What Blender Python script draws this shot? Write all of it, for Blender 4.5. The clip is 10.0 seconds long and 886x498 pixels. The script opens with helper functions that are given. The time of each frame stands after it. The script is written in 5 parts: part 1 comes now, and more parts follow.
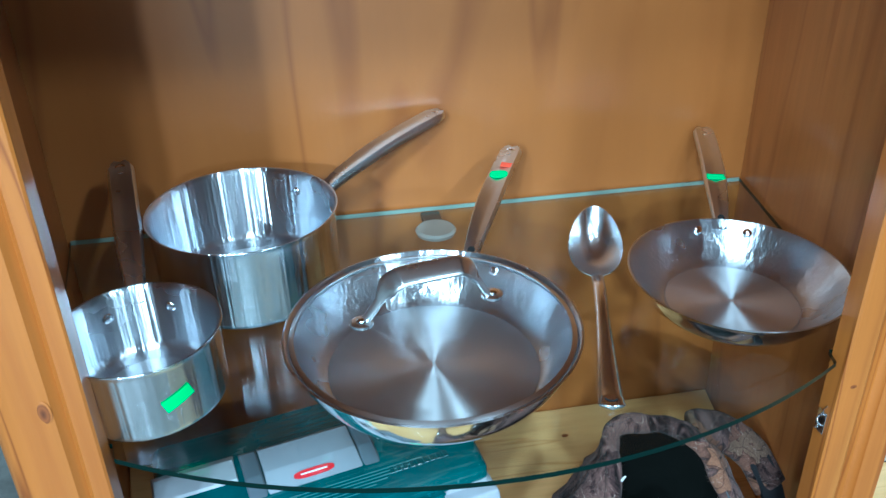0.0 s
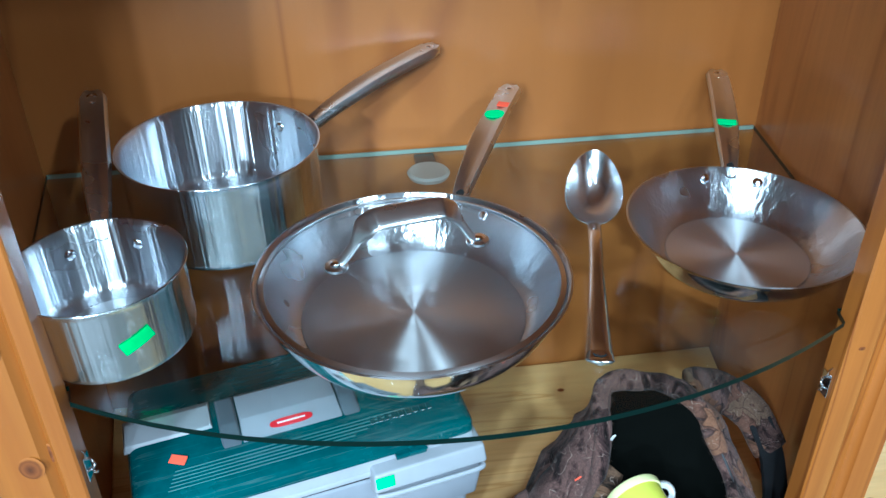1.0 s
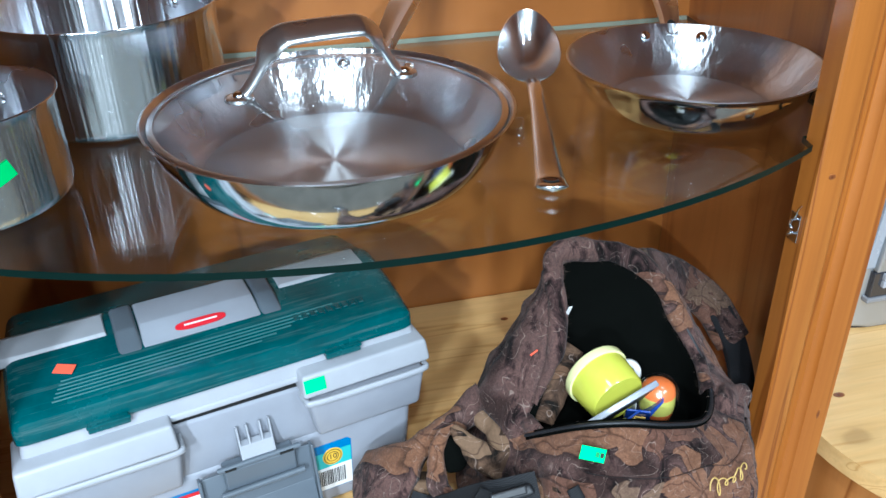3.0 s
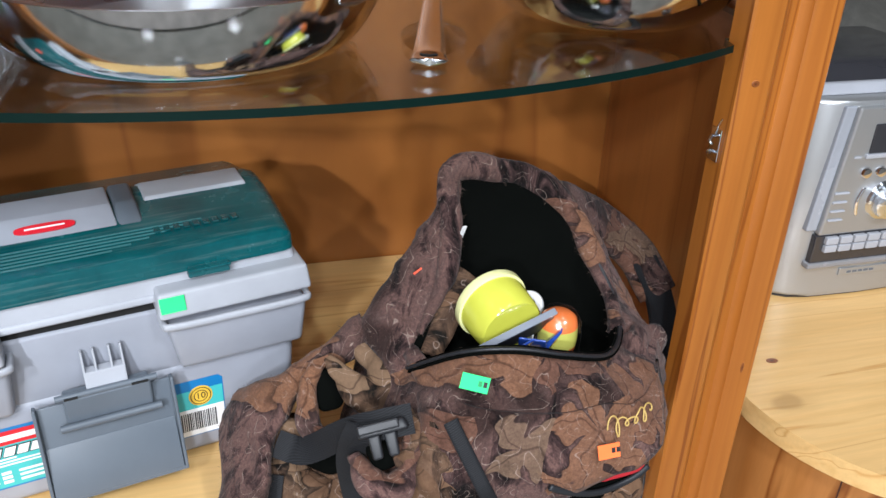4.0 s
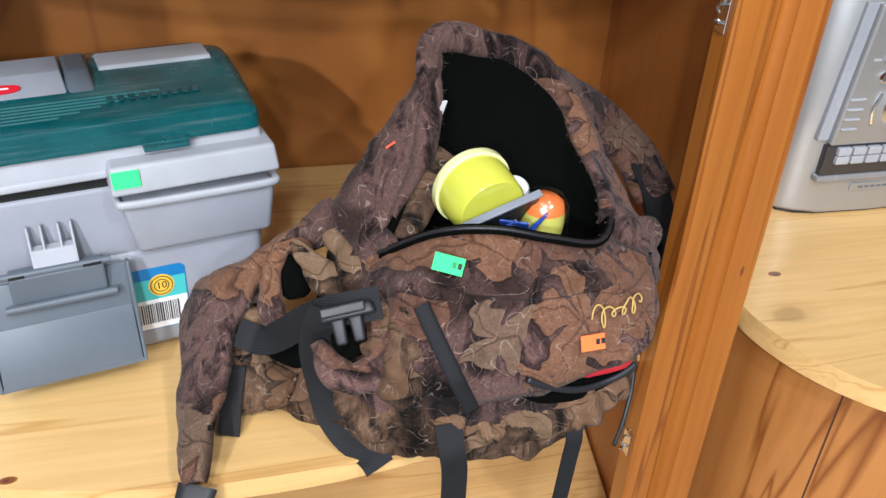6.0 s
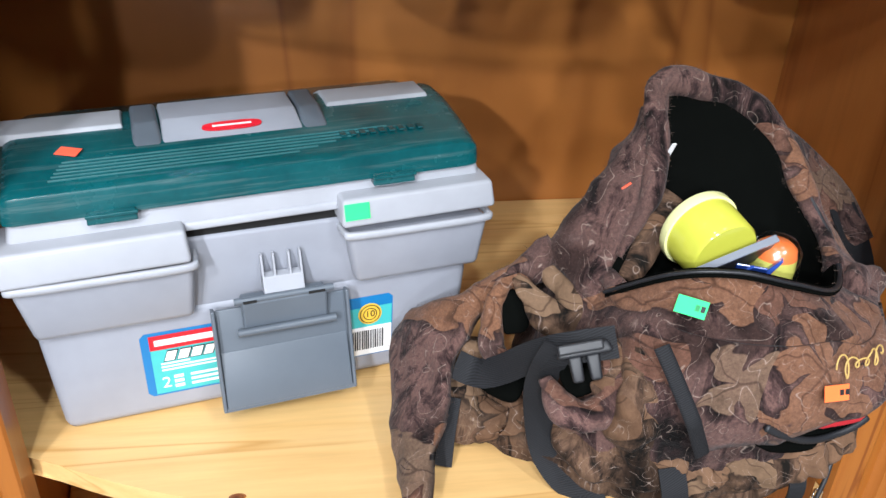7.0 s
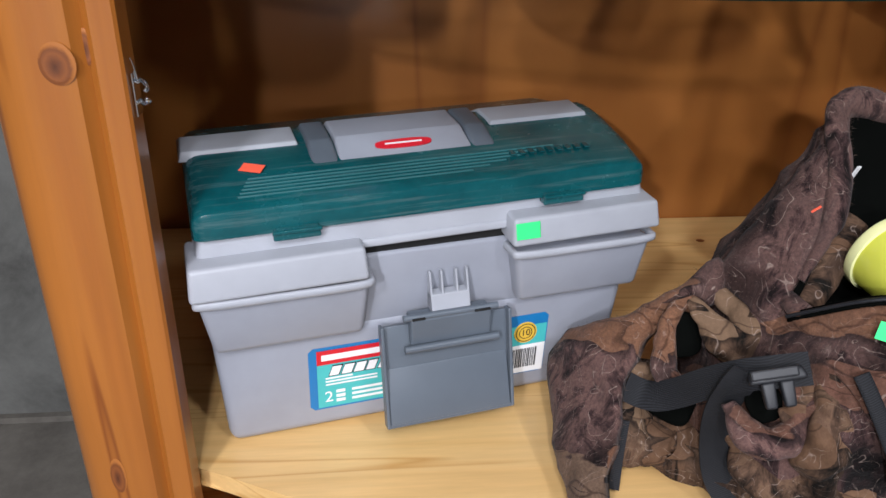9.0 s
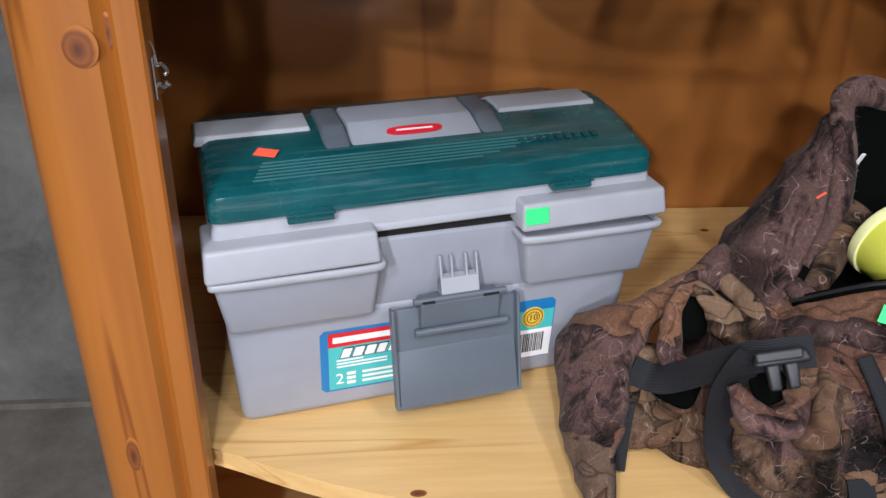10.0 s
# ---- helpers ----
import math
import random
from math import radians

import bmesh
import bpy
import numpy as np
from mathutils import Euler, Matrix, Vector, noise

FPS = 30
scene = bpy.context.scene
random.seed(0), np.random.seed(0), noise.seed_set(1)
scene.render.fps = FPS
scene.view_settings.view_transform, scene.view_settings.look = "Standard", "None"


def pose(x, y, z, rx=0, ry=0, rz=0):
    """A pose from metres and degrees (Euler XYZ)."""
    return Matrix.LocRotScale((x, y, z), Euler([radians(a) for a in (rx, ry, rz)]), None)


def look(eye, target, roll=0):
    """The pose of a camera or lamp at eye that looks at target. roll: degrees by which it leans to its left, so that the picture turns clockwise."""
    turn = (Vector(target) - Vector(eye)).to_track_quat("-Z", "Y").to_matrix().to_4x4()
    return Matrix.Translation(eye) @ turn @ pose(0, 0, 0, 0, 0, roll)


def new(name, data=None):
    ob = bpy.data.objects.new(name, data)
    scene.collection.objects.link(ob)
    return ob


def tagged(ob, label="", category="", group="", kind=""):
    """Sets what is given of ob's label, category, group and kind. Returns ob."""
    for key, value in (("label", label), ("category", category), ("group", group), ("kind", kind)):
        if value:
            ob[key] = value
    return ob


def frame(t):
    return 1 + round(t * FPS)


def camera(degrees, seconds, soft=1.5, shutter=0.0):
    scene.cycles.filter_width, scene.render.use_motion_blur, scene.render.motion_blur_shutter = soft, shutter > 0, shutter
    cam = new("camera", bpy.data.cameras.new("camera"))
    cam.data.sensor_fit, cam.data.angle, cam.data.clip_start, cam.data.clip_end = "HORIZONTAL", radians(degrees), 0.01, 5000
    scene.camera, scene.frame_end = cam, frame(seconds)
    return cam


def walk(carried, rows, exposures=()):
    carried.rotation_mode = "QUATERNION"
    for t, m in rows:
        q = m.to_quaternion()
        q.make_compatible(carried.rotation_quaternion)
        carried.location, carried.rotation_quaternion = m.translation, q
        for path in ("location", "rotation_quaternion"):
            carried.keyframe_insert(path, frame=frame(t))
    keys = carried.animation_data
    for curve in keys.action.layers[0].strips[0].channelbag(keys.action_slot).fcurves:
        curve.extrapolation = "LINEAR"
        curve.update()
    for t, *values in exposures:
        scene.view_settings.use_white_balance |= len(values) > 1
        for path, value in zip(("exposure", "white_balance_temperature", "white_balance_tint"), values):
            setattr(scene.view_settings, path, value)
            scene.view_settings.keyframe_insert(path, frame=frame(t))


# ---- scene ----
from mathutils.bvhtree import BVHTree

# the camera and its walk
cam = camera(56.9, 10.0)
PATH = [
    (0, (-0.1533, -0.5062, 1.3822), (-0.0088, 0.3620, 0.9075), -1.40),
    (0.5, (-0.1260, -0.4792, 1.3650), (0.0054, 0.3709, 0.8549), -0.95),
    (1, (-0.1139, -0.4684, 1.3477), (0.0053, 0.3735, 0.8213), -0.66),
    (1.5, (-0.1190, -0.4723, 1.3128), (-0.0051, 0.3764, 0.7963), -0.22),
    (2, (-0.1320, -0.4833, 1.2665), (-0.0016, 0.3760, 0.7720), -0.24),
    (2.5, (-0.1429, -0.4847, 1.2129), (0.0091, 0.3696, 0.7158), -0.63),
    (3, (-0.1196, -0.4667, 1.1430), (0.0911, 0.3809, 0.6561), -1.11),
    (3.2, (-0.1084, -0.4643, 1.1156), (0.1236, 0.3755, 0.6248), -0.77),
    (4.3, (-0.0089, -0.4438, 0.9952), (0.2302, 0.4098, 0.5324), 2.45),
    (4.5, (-0.0007, -0.4357, 0.9853), (0.2334, 0.4080, 0.5022), 2.50),
    (5, (0.0049, -0.4344, 0.9616), (0.2383, 0.3911, 0.4478), 3.02),
    (5.2, (0.0061, -0.4330, 0.9584), (0.2416, 0.3857, 0.4346), 3.05),
    (6.3, (-0.0136, -0.4422, 0.9409), (0.2105, 0.3820, 0.4209), 3.47),
    (6.5, (-0.0434, -0.4411, 0.9475), (0.1691, 0.3882, 0.4307), 3.66),
    (7, (-0.1189, -0.4234, 0.9450), (0.0251, 0.4363, 0.4550), 2.25),
    (7.5, (-0.1890, -0.4047, 0.9521), (-0.0719, 0.4701, 0.4819), 1.64),
    (8, (-0.2173, -0.4038, 0.9503), (-0.1235, 0.4753, 0.4829), 1.35),
    (8.5, (-0.2238, -0.4081, 0.9471), (-0.1313, 0.4688, 0.4753), 1.36),
    (9, (-0.2250, -0.4069, 0.9462), (-0.1293, 0.4661, 0.4680), 1.60),
    (9.5, (-0.2296, -0.4091, 0.9412), (-0.1344, 0.4606, 0.4570), 1.79),
    (10, (-0.2341, -0.4199, 0.9442), (-0.1394, 0.4499, 0.4600), 1.86),
]
EXPOSURES = [(0.0, 0.36, 4550, -13), (0.5, 0.46, 4650, -11), (1.5, 0.08, 5100, -5), (2.5, 0.2, 5350, -2), (3.0, 0.25, 5450, 2), (4.5, 0.05, 6350, 13), (6.5, 0.22, 6250, 12), (7.0, 0.3, 6250, 12), (7.5, -0.12, 6250, 14), (10.0, -0.28, 6300, 16)]
walk(cam, [(t, look(eye, target, roll)) for t, eye, target, roll in PATH], EXPOSURES)

# ---- light: ceiling strip lamps of the shop ----
world = bpy.data.worlds.new("world")
scene.world = world
world.use_nodes = True
world.node_tree.nodes["Background"].inputs[0].default_value = (0.8, 0.85, 1.0, 1)
world.node_tree.nodes["Background"].inputs[1].default_value = 0.002
ROOM_TOP = 2.75


def strip_lamp(x, y, length, width, power, turn=0.0):
    lamp = bpy.data.lights.new("strip_lamp", "AREA")
    lamp.shape, lamp.size, lamp.size_y, lamp.energy = "RECTANGLE", length, width, power
    lamp.color = (0.95, 0.98, 1.0)
    ob = new("strip_lamp", lamp)
    ob.matrix_world = pose(x, y, ROOM_TOP - 0.12, 0, 0, turn)
    return ob


strip_lamp(-1.35, -2.35, 0.34, 0.10, 75, 90)
strip_lamp(-0.30, -1.60, 0.30, 0.10, 30, 90)
strip_lamp(0.95, -1.75, 0.30, 0.10, 38, 90)
strip_lamp(-0.55, -0.75, 0.30, 0.12, 5, 90)
strip_lamp(0.60, -0.75, 0.30, 0.12, 5, 90)
strip_lamp(-0.50, -3.3, 0.30, 0.12, 70, 90)
strip_lamp(1.1, -4.6, 0.40, 0.14, 22, 90)
strip_lamp(-1.9, -4.4, 0.40, 0.14, 380, 90)
strip_lamp(-0.7, -6.6, 0.60, 0.20, 260, 90)


# ---- materials ----
def material(name):
    m = bpy.data.materials.new(name)
    m.use_nodes = True
    nt = m.node_tree
    return m, nt, nt.nodes["Principled BSDF"]


def ramp(nt, source, stops):
    r = nt.nodes.new("ShaderNodeValToRGB")
    e = r.color_ramp.elements
    while len(e) < len(stops):
        e.new(0.5)
    for el, (p, c) in zip(e, stops):
        el.position, el.color = p, (*c, 1)
    nt.links.new(source, r.inputs[0])
    return r


def coords(nt, scale=(1, 1, 1), turn=(0, 0, 0)):
    tc = nt.nodes.new("ShaderNodeTexCoord")
    mp = nt.nodes.new("ShaderNodeMapping")
    mp.inputs["Scale"].default_value = scale
    mp.inputs["Rotation"].default_value = [radians(a) for a in turn]
    nt.links.new(tc.outputs["Object"], mp.inputs[0])
    return mp.outputs[0]


def noise_tex(nt, vec, scale, detail=4, rough=0.55, distortion=0.0):
    n = nt.nodes.new("ShaderNodeTexNoise")
    n.inputs["Scale"].default_value, n.inputs["Detail"].default_value = scale, detail
    n.inputs["Roughness"].default_value, n.inputs["Distortion"].default_value = rough, distortion
    nt.links.new(vec, n.inputs["Vector"])
    return n


def bump(nt, bsdf, height, strength, distance=0.001):
    b = nt.nodes.new("ShaderNodeBump")
    b.inputs["Strength"].default_value, b.inputs["Distance"].default_value = strength, distance
    nt.links.new(height, b.inputs["Height"])
    nt.links.new(b.outputs[0], bsdf.inputs["Normal"])
    return b


def mix(nt, fac, a, b, kind="MIX"):
    m = nt.nodes.new("ShaderNodeMix")
    m.data_type, m.blend_type = "RGBA", kind
    for sock, v in ((m.inputs[0], fac), (m.inputs[6], a), (m.inputs[7], b)):
        if isinstance(v, (int, float)):
            sock.default_value = v
        elif isinstance(v, tuple):
            sock.default_value = (*v, 1)
        else:
            nt.links.new(v, sock)
    return m.outputs[2]


def wood(name, light, mid, dark, grain=(14, 14, 1.2), rough=0.32, knots=0.5, coat=0.25, pores=0.55):
    """Varnished softwood: long growth rings, fine pores and scattered knots; the small grain scale lies along the board."""
    m, nt, b = material(name)
    v = coords(nt, grain)
    big = noise_tex(nt, v, 1.1, 3, 0.5, 0.6)
    wave = nt.nodes.new("ShaderNodeMath")
    wave.operation = "MULTIPLY"
    wave.inputs[1].default_value = 9.0
    nt.links.new(big.outputs[0], wave.inputs[0])
    fr = nt.nodes.new("ShaderNodeMath")
    fr.operation = "PINGPONG"
    fr.inputs[1].default_value = 1.0
    nt.links.new(wave.outputs[0], fr.inputs[0])
    col = ramp(nt, fr.outputs[0], [(0.0, mid), (0.55, light), (0.86, light), (1.0, dark)])
    fine = noise_tex(nt, coords(nt, tuple(g * 6 for g in grain)), 2.0, 5, 0.7)
    tone = ramp(nt, fine.outputs[0], [(0.25, (0.72, 0.70, 0.66)), (0.75, (1.12, 1.10, 1.08))])
    c = mix(nt, pores, col.outputs[0], tone.outputs[0], "MULTIPLY")
    blot = noise_tex(nt, coords(nt), 3.2, 2, 0.5)
    bt = ramp(nt, blot.outputs[0], [(0.3, (0.82, 0.78, 0.72)), (0.7, (1.08, 1.06, 1.05))])
    c = mix(nt, 0.6, c, bt.outputs[0], "MULTIPLY")
    if knots:
        kv = coords(nt, tuple(3.2 if g > 4 else 1.9 for g in grain))
        vo = nt.nodes.new("ShaderNodeTexVoronoi")
        vo.inputs["Scale"].default_value = 1.7
        warp = noise_tex(nt, kv, 5.0, 2)
        wv = mix(nt, 0.08, kv, warp.outputs["Color"], "ADD")
        nt.links.new(wv, vo.inputs["Vector"])
        k = ramp(nt, vo.outputs["Distance"], [(0.0, (1, 1, 1)), (0.045, (0.9, 0.9, 0.9)), (0.075, (0.25, 0.25, 0.25)), (0.14, (0, 0, 0))])
        kf = mix(nt, 1.0, k.outputs[0], (knots, knots, knots), "MULTIPLY")
        c = mix(nt, kf, c, tuple(d * 0.5 for d in dark))
    nt.links.new(c, b.inputs["Base Color"])
    b.inputs["Roughness"].default_value = rough
    b.inputs["Coat Weight"].default_value, b.inputs["Coat Roughness"].default_value = coat, 0.18
    bump(nt, b, fine.outputs[0], 0.12, 0.0006)
    return m


def plastic(name, colour, rough=0.4, grit=0.15, coat=0.0):
    m, nt, b = material(name)
    v = coords(nt)
    n = noise_tex(nt, v, 14, 4, 0.6)
    c = ramp(nt, n.outputs[0], [(0.3, tuple(x * 0.9 for x in colour)), (0.7, tuple(min(1, x * 1.06) for x in colour))])
    nt.links.new(c.outputs[0], b.inputs["Base Color"])
    f = noise_tex(nt, v, 900, 2, 0.5)
    r = ramp(nt, n.outputs[0], [(0.3, (rough * 0.85,) * 3), (0.7, (min(1, rough * 1.2),) * 3)])
    nt.links.new(r.outputs[0], b.inputs["Roughness"])
    b.inputs["Coat Weight"].default_value = coat
    bump(nt, b, f.outputs[0], grit, 0.0003)
    return m


def steel(name, colour=(0.64, 0.63, 0.61), rough=0.2, aniso=0.0, axis="Z", smudge=0.06, metal=1.0, streaks=0.0):
    m, nt, b = material(name)
    b.inputs["Base Color"].default_value = (*colour, 1)
    b.inputs["Metallic"].default_value = metal
    n = noise_tex(nt, coords(nt), 16, 2, 0.5)
    r = ramp(nt, n.outputs[0], [(0.3, (rough,) * 3), (0.75, (rough + smudge,) * 3)])
    nt.links.new(r.outputs[0], b.inputs["Roughness"])
    if aniso:
        t = nt.nodes.new("ShaderNodeTangent")
        t.direction_type, t.axis = "RADIAL", axis
        nt.links.new(t.outputs[0], b.inputs["Tangent"])
        b.inputs["Anisotropic"].default_value = aniso
        b.inputs["Anisotropic Rotation"].default_value = 0.25
        b.inputs["Coat Weight"].default_value, b.inputs["Coat Roughness"].default_value = 0.2, 0.04
    if streaks:
        bump(nt, b, noise_tex(nt, coords(nt, (1, 1, 0.02)), 55, 3, 0.6).outputs[0], streaks, 0.004)
    return m


def flat(name, colour, rough=0.6, shine=0.5):
    m, nt, b = material(name)
    n = noise_tex(nt, coords(nt), 60, 3)
    c = ramp(nt, n.outputs[0], [(0.2, tuple(x * 0.93 for x in colour)), (0.8, tuple(min(1, x * 1.04) for x in colour))])
    nt.links.new(c.outputs[0], b.inputs["Base Color"])
    b.inputs["Roughness"].default_value = rough
    b.inputs["Specular IOR Level"].default_value = shine
    return m


def sums(nt, op, a, b=0.0, c=0.0):
    """One math node; numbers or sockets as its terms."""
    n = nt.nodes.new("ShaderNodeMath")
    n.operation = op
    for sock, v in zip(n.inputs, (a, b, c)):
        if isinstance(v, (int, float)):
            sock.default_value = v
        else:
            nt.links.new(v, sock)
    return n.outputs[0]


def clear(name, tint, gloss_rough=0.0, base=0.04):
    """Thin clear sheet: light passes straight through, and the mirror image grows at grazing angles."""
    m, nt, b = material(name)
    nt.nodes.remove(b)
    tr, gl, lw, mx = (nt.nodes.new(k) for k in ("ShaderNodeBsdfTransparent", "ShaderNodeBsdfGlossy", "ShaderNodeLayerWeight", "ShaderNodeMixShader"))
    tr.inputs[0].default_value = (*tint, 1)
    gl.inputs["Roughness"].default_value = gloss_rough
    nt.links.new(sums(nt, "MULTIPLY_ADD", sums(nt, "POWER", lw.outputs["Facing"], 5.0), 0.9, base), mx.inputs[0])
    nt.links.new(tr.outputs[0], mx.inputs[1])
    nt.links.new(gl.outputs[0], mx.inputs[2])
    nt.links.new(mx.outputs[0], nt.nodes["Material Output"].inputs[0])
    return m


def leaf_print(nt, flat_v, scale, lobes, seed):
    """Scattered lobed leaves on a plane: (mask, vein, random) for each leaf."""
    sh = nt.nodes.new("ShaderNodeVectorMath")
    sh.operation = "ADD"
    sh.inputs[1].default_value = (seed, seed * 1.7, 0)
    nt.links.new(flat_v, sh.inputs[0])
    vo = nt.nodes.new("ShaderNodeTexVoronoi")
    vo.voronoi_dimensions = "2D"
    vo.inputs["Scale"].default_value, vo.inputs["Randomness"].default_value = scale, 0.8
    nt.links.new(sh.outputs[0], vo.inputs["Vector"])
    d = nt.nodes.new("ShaderNodeVectorMath")
    d.operation = "SUBTRACT"
    nt.links.new(sh.outputs[0], d.inputs[0])
    nt.links.new(vo.outputs["Position"], d.inputs[1])
    xyz = nt.nodes.new("ShaderNodeSeparateXYZ")
    nt.links.new(d.outputs[0], xyz.inputs[0])
    rgb = nt.nodes.new("ShaderNodeSeparateColor")
    nt.links.new(vo.outputs["Color"], rgb.inputs[0])
    uneven = noise_tex(nt, flat_v, 22, 2, 0.5)
    ang = sums(nt, "ADD", sums(nt, "ARCTAN2", xyz.outputs[1], xyz.outputs[0]), sums(nt, "MULTIPLY_ADD", rgb.outputs[0], 6.28, sums(nt, "MULTIPLY", uneven.outputs[0], 2.6)))
    r = sums(nt, "MULTIPLY", vo.outputs["Distance"], 1.0)
    wave = sums(nt, "ABSOLUTE", sums(nt, "COSINE", sums(nt, "MULTIPLY", ang, lobes / 2)))
    fine = sums(nt, "MULTIPLY", sums(nt, "COSINE", sums(nt, "MULTIPLY", ang, lobes * 3)), 0.05)
    longer = sums(nt, "MULTIPLY", sums(nt, "COSINE", ang), 0.13)
    reach = sums(nt, "ADD", sums(nt, "MULTIPLY_ADD", sums(nt, "POWER", wave, 1.5), 0.36, 0.20), sums(nt, "ADD", fine, longer))
    edge = sums(nt, "SUBTRACT", reach, r)
    mask = ramp(nt, sums(nt, "ADD", edge, 0.5), [(0.49, (0, 0, 0)), (0.51, (1, 1, 1))])
    rim = ramp(nt, sums(nt, "ADD", edge, 0.5), [(0.36, (0, 0, 0)), (0.49, (0.75, 0.75, 0.75)), (0.53, (0, 0, 0))])
    off = sums(nt, "MULTIPLY", sums(nt, "ABSOLUTE", sums(nt, "SINE", sums(nt, "MULTIPLY", ang, lobes / 2))), r)
    vein = ramp(nt, off, [(0.008, (0.5, 0.48, 0.48)), (0.035, (1, 1, 1))])
    some = ramp(nt, rgb.outputs[1], [(0.50, (0, 0, 0)), (0.51, (0.85, 0.85, 0.85))])
    return mix(nt, 1.0, mask.outputs[0], some.outputs[0], "MULTIPLY"), mix(nt, 1.0, rim.outputs[0], some.outputs[0], "MULTIPLY"), vein.outputs[0], rgb.outputs[2]


def camo_fabric(name, tones, bark_tones, fuzz=0.7, rough=0.95, size=9.0):
    """Camouflage cloth: lobed leaves with dark rims and veins over streaky bark, pale broken twigs, a fleecy nap."""
    m, nt, b = material(name)
    v = coords(nt)
    warp = noise_tex(nt, v, 14, 2, 0.5)
    wv = mix(nt, 0.035, v, warp.outputs["Color"], "ADD")
    xyz = nt.nodes.new("ShaderNodeSeparateXYZ")
    nt.links.new(wv, xyz.inputs[0])
    plane = nt.nodes.new("ShaderNodeCombineXYZ")
    nt.links.new(sums(nt, "MULTIPLY_ADD", xyz.outputs[1], 0.45, xyz.outputs[0]), plane.inputs[0])
    nt.links.new(sums(nt, "MULTIPLY_ADD", xyz.outputs[1], 0.75, xyz.outputs[2]), plane.inputs[1])
    bark = noise_tex(nt, coords(nt, (1.0, 1.0, 0.36), (0, 40, 0)), 40, 5, 0.68, 0.7)
    base = ramp(nt, bark.outputs[0], list(zip((0.36, 0.45, 0.53, 0.61, 0.70), bark_tones)))
    patch_n = noise_tex(nt, v, 13, 2, 0.5)
    pt = ramp(nt, patch_n.outputs[0], [(0.38, (0.30, 0.28, 0.28)), (0.46, (0.95, 0.92, 0.92)), (0.64, (1.35, 1.28, 1.28))])
    c = mix(nt, 0.95, base.outputs[0], pt.outputs[0], "MULTIPLY")
    fine = noise_tex(nt, v, 90, 3, 0.6)
    ft = ramp(nt, fine.outputs[0], [(0.3, (0.70, 0.69, 0.68)), (0.7, (1.2, 1.2, 1.2))])
    for k, (scale, lobes) in enumerate(((size, 5.0), (size * 1.6, 3.0))):
        mask, rim, vein, rnd_v = leaf_print(nt, plane.outputs[0], scale, lobes, 3.1 * k + 0.4)
        tone = ramp(nt, rnd_v, list(zip((0.0, 0.25, 0.5, 0.75), tones)))
        tone.color_ramp.interpolation = "CONSTANT"
        leaf = mix(nt, 0.7, mix(nt, 1.0, tone.outputs[0], vein, "MULTIPLY"), ft.outputs[0], "MULTIPLY")
        c = mix(nt, rim, c, bark_tones[0])
        c = mix(nt, mask, c, leaf)
    tw = noise_tex(nt, v, 20, 1, 0.4, 2.2)
    broken = ramp(nt, fine.outputs[0], [(0.42, (0, 0, 0)), (0.56, (1, 1, 1))])
    for lo in (0.43, 0.56):
        twig = ramp(nt, tw.outputs[0], [(lo, (0, 0, 0)), (lo + 0.006, (0.75, 0.75, 0.75)), (lo + 0.012, (0, 0, 0))])
        c = mix(nt, mix(nt, 1.0, twig.outputs[0], broken.outputs[0], "MULTIPLY"), c, (0.34, 0.26, 0.22))
    fz = noise_tex(nt, v, 420, 3, 0.7)
    fr = ramp(nt, fz.outputs[0], [(0.3, (0.55, 0.55, 0.55)), (0.7, (1.2, 1.2, 1.2))])
    c = mix(nt, fuzz, c, fr.outputs[0], "MULTIPLY")
    nt.links.new(c, b.inputs["Base Color"])
    b.inputs["Roughness"].default_value = rough
    b.inputs["Sheen Weight"].default_value, b.inputs["Sheen Roughness"].default_value = 0.08 * fuzz, 0.5
    b.inputs["Specular IOR Level"].default_value = 0.12
    wrinkle = noise_tex(nt, v, 46, 3, 0.5, 1.2)
    hs = mix(nt, 0.3 * fuzz, wrinkle.outputs[0], fz.outputs[0])
    bump(nt, b, hs, 0.5, 0.006)
    return m


PINE_POST = wood("varnished_pine_post", (0.38, 0.130, 0.020), (0.34, 0.109, 0.016), (0.22, 0.060, 0.008), (13, 13, 0.45), 0.28, 0.0, 0.4, 0.4)
PINE_BOARD = wood("pale_pine_board", (0.75, 0.49, 0.205), (0.71, 0.445, 0.175), (0.60, 0.335, 0.11), (0.9, 13, 13), 0.36, 0.6, 0.2, 0.45)
PINE_BACK = wood("pine_veneer_back", (0.35, 0.128, 0.027), (0.325, 0.116, 0.024), (0.265, 0.089, 0.018), (2.5, 2.5, 0.3), 0.38, 0.0, 0.25, 0.2)
# Side colour is darkened to stand in for the dim light there.
PINE_SIDE = wood("shaded_pine_side", (0.40, 0.148, 0.034), (0.38, 0.136, 0.030), (0.32, 0.105, 0.022), (6, 6, 0.5), 0.34, 0.3, 0.3)
PINE_CURVED = wood("curved_pine_panel", (0.47, 0.195, 0.053), (0.40, 0.155, 0.037), (0.24, 0.075, 0.015), (5, 5, 0.7), 0.34, 0.45, 0.3)


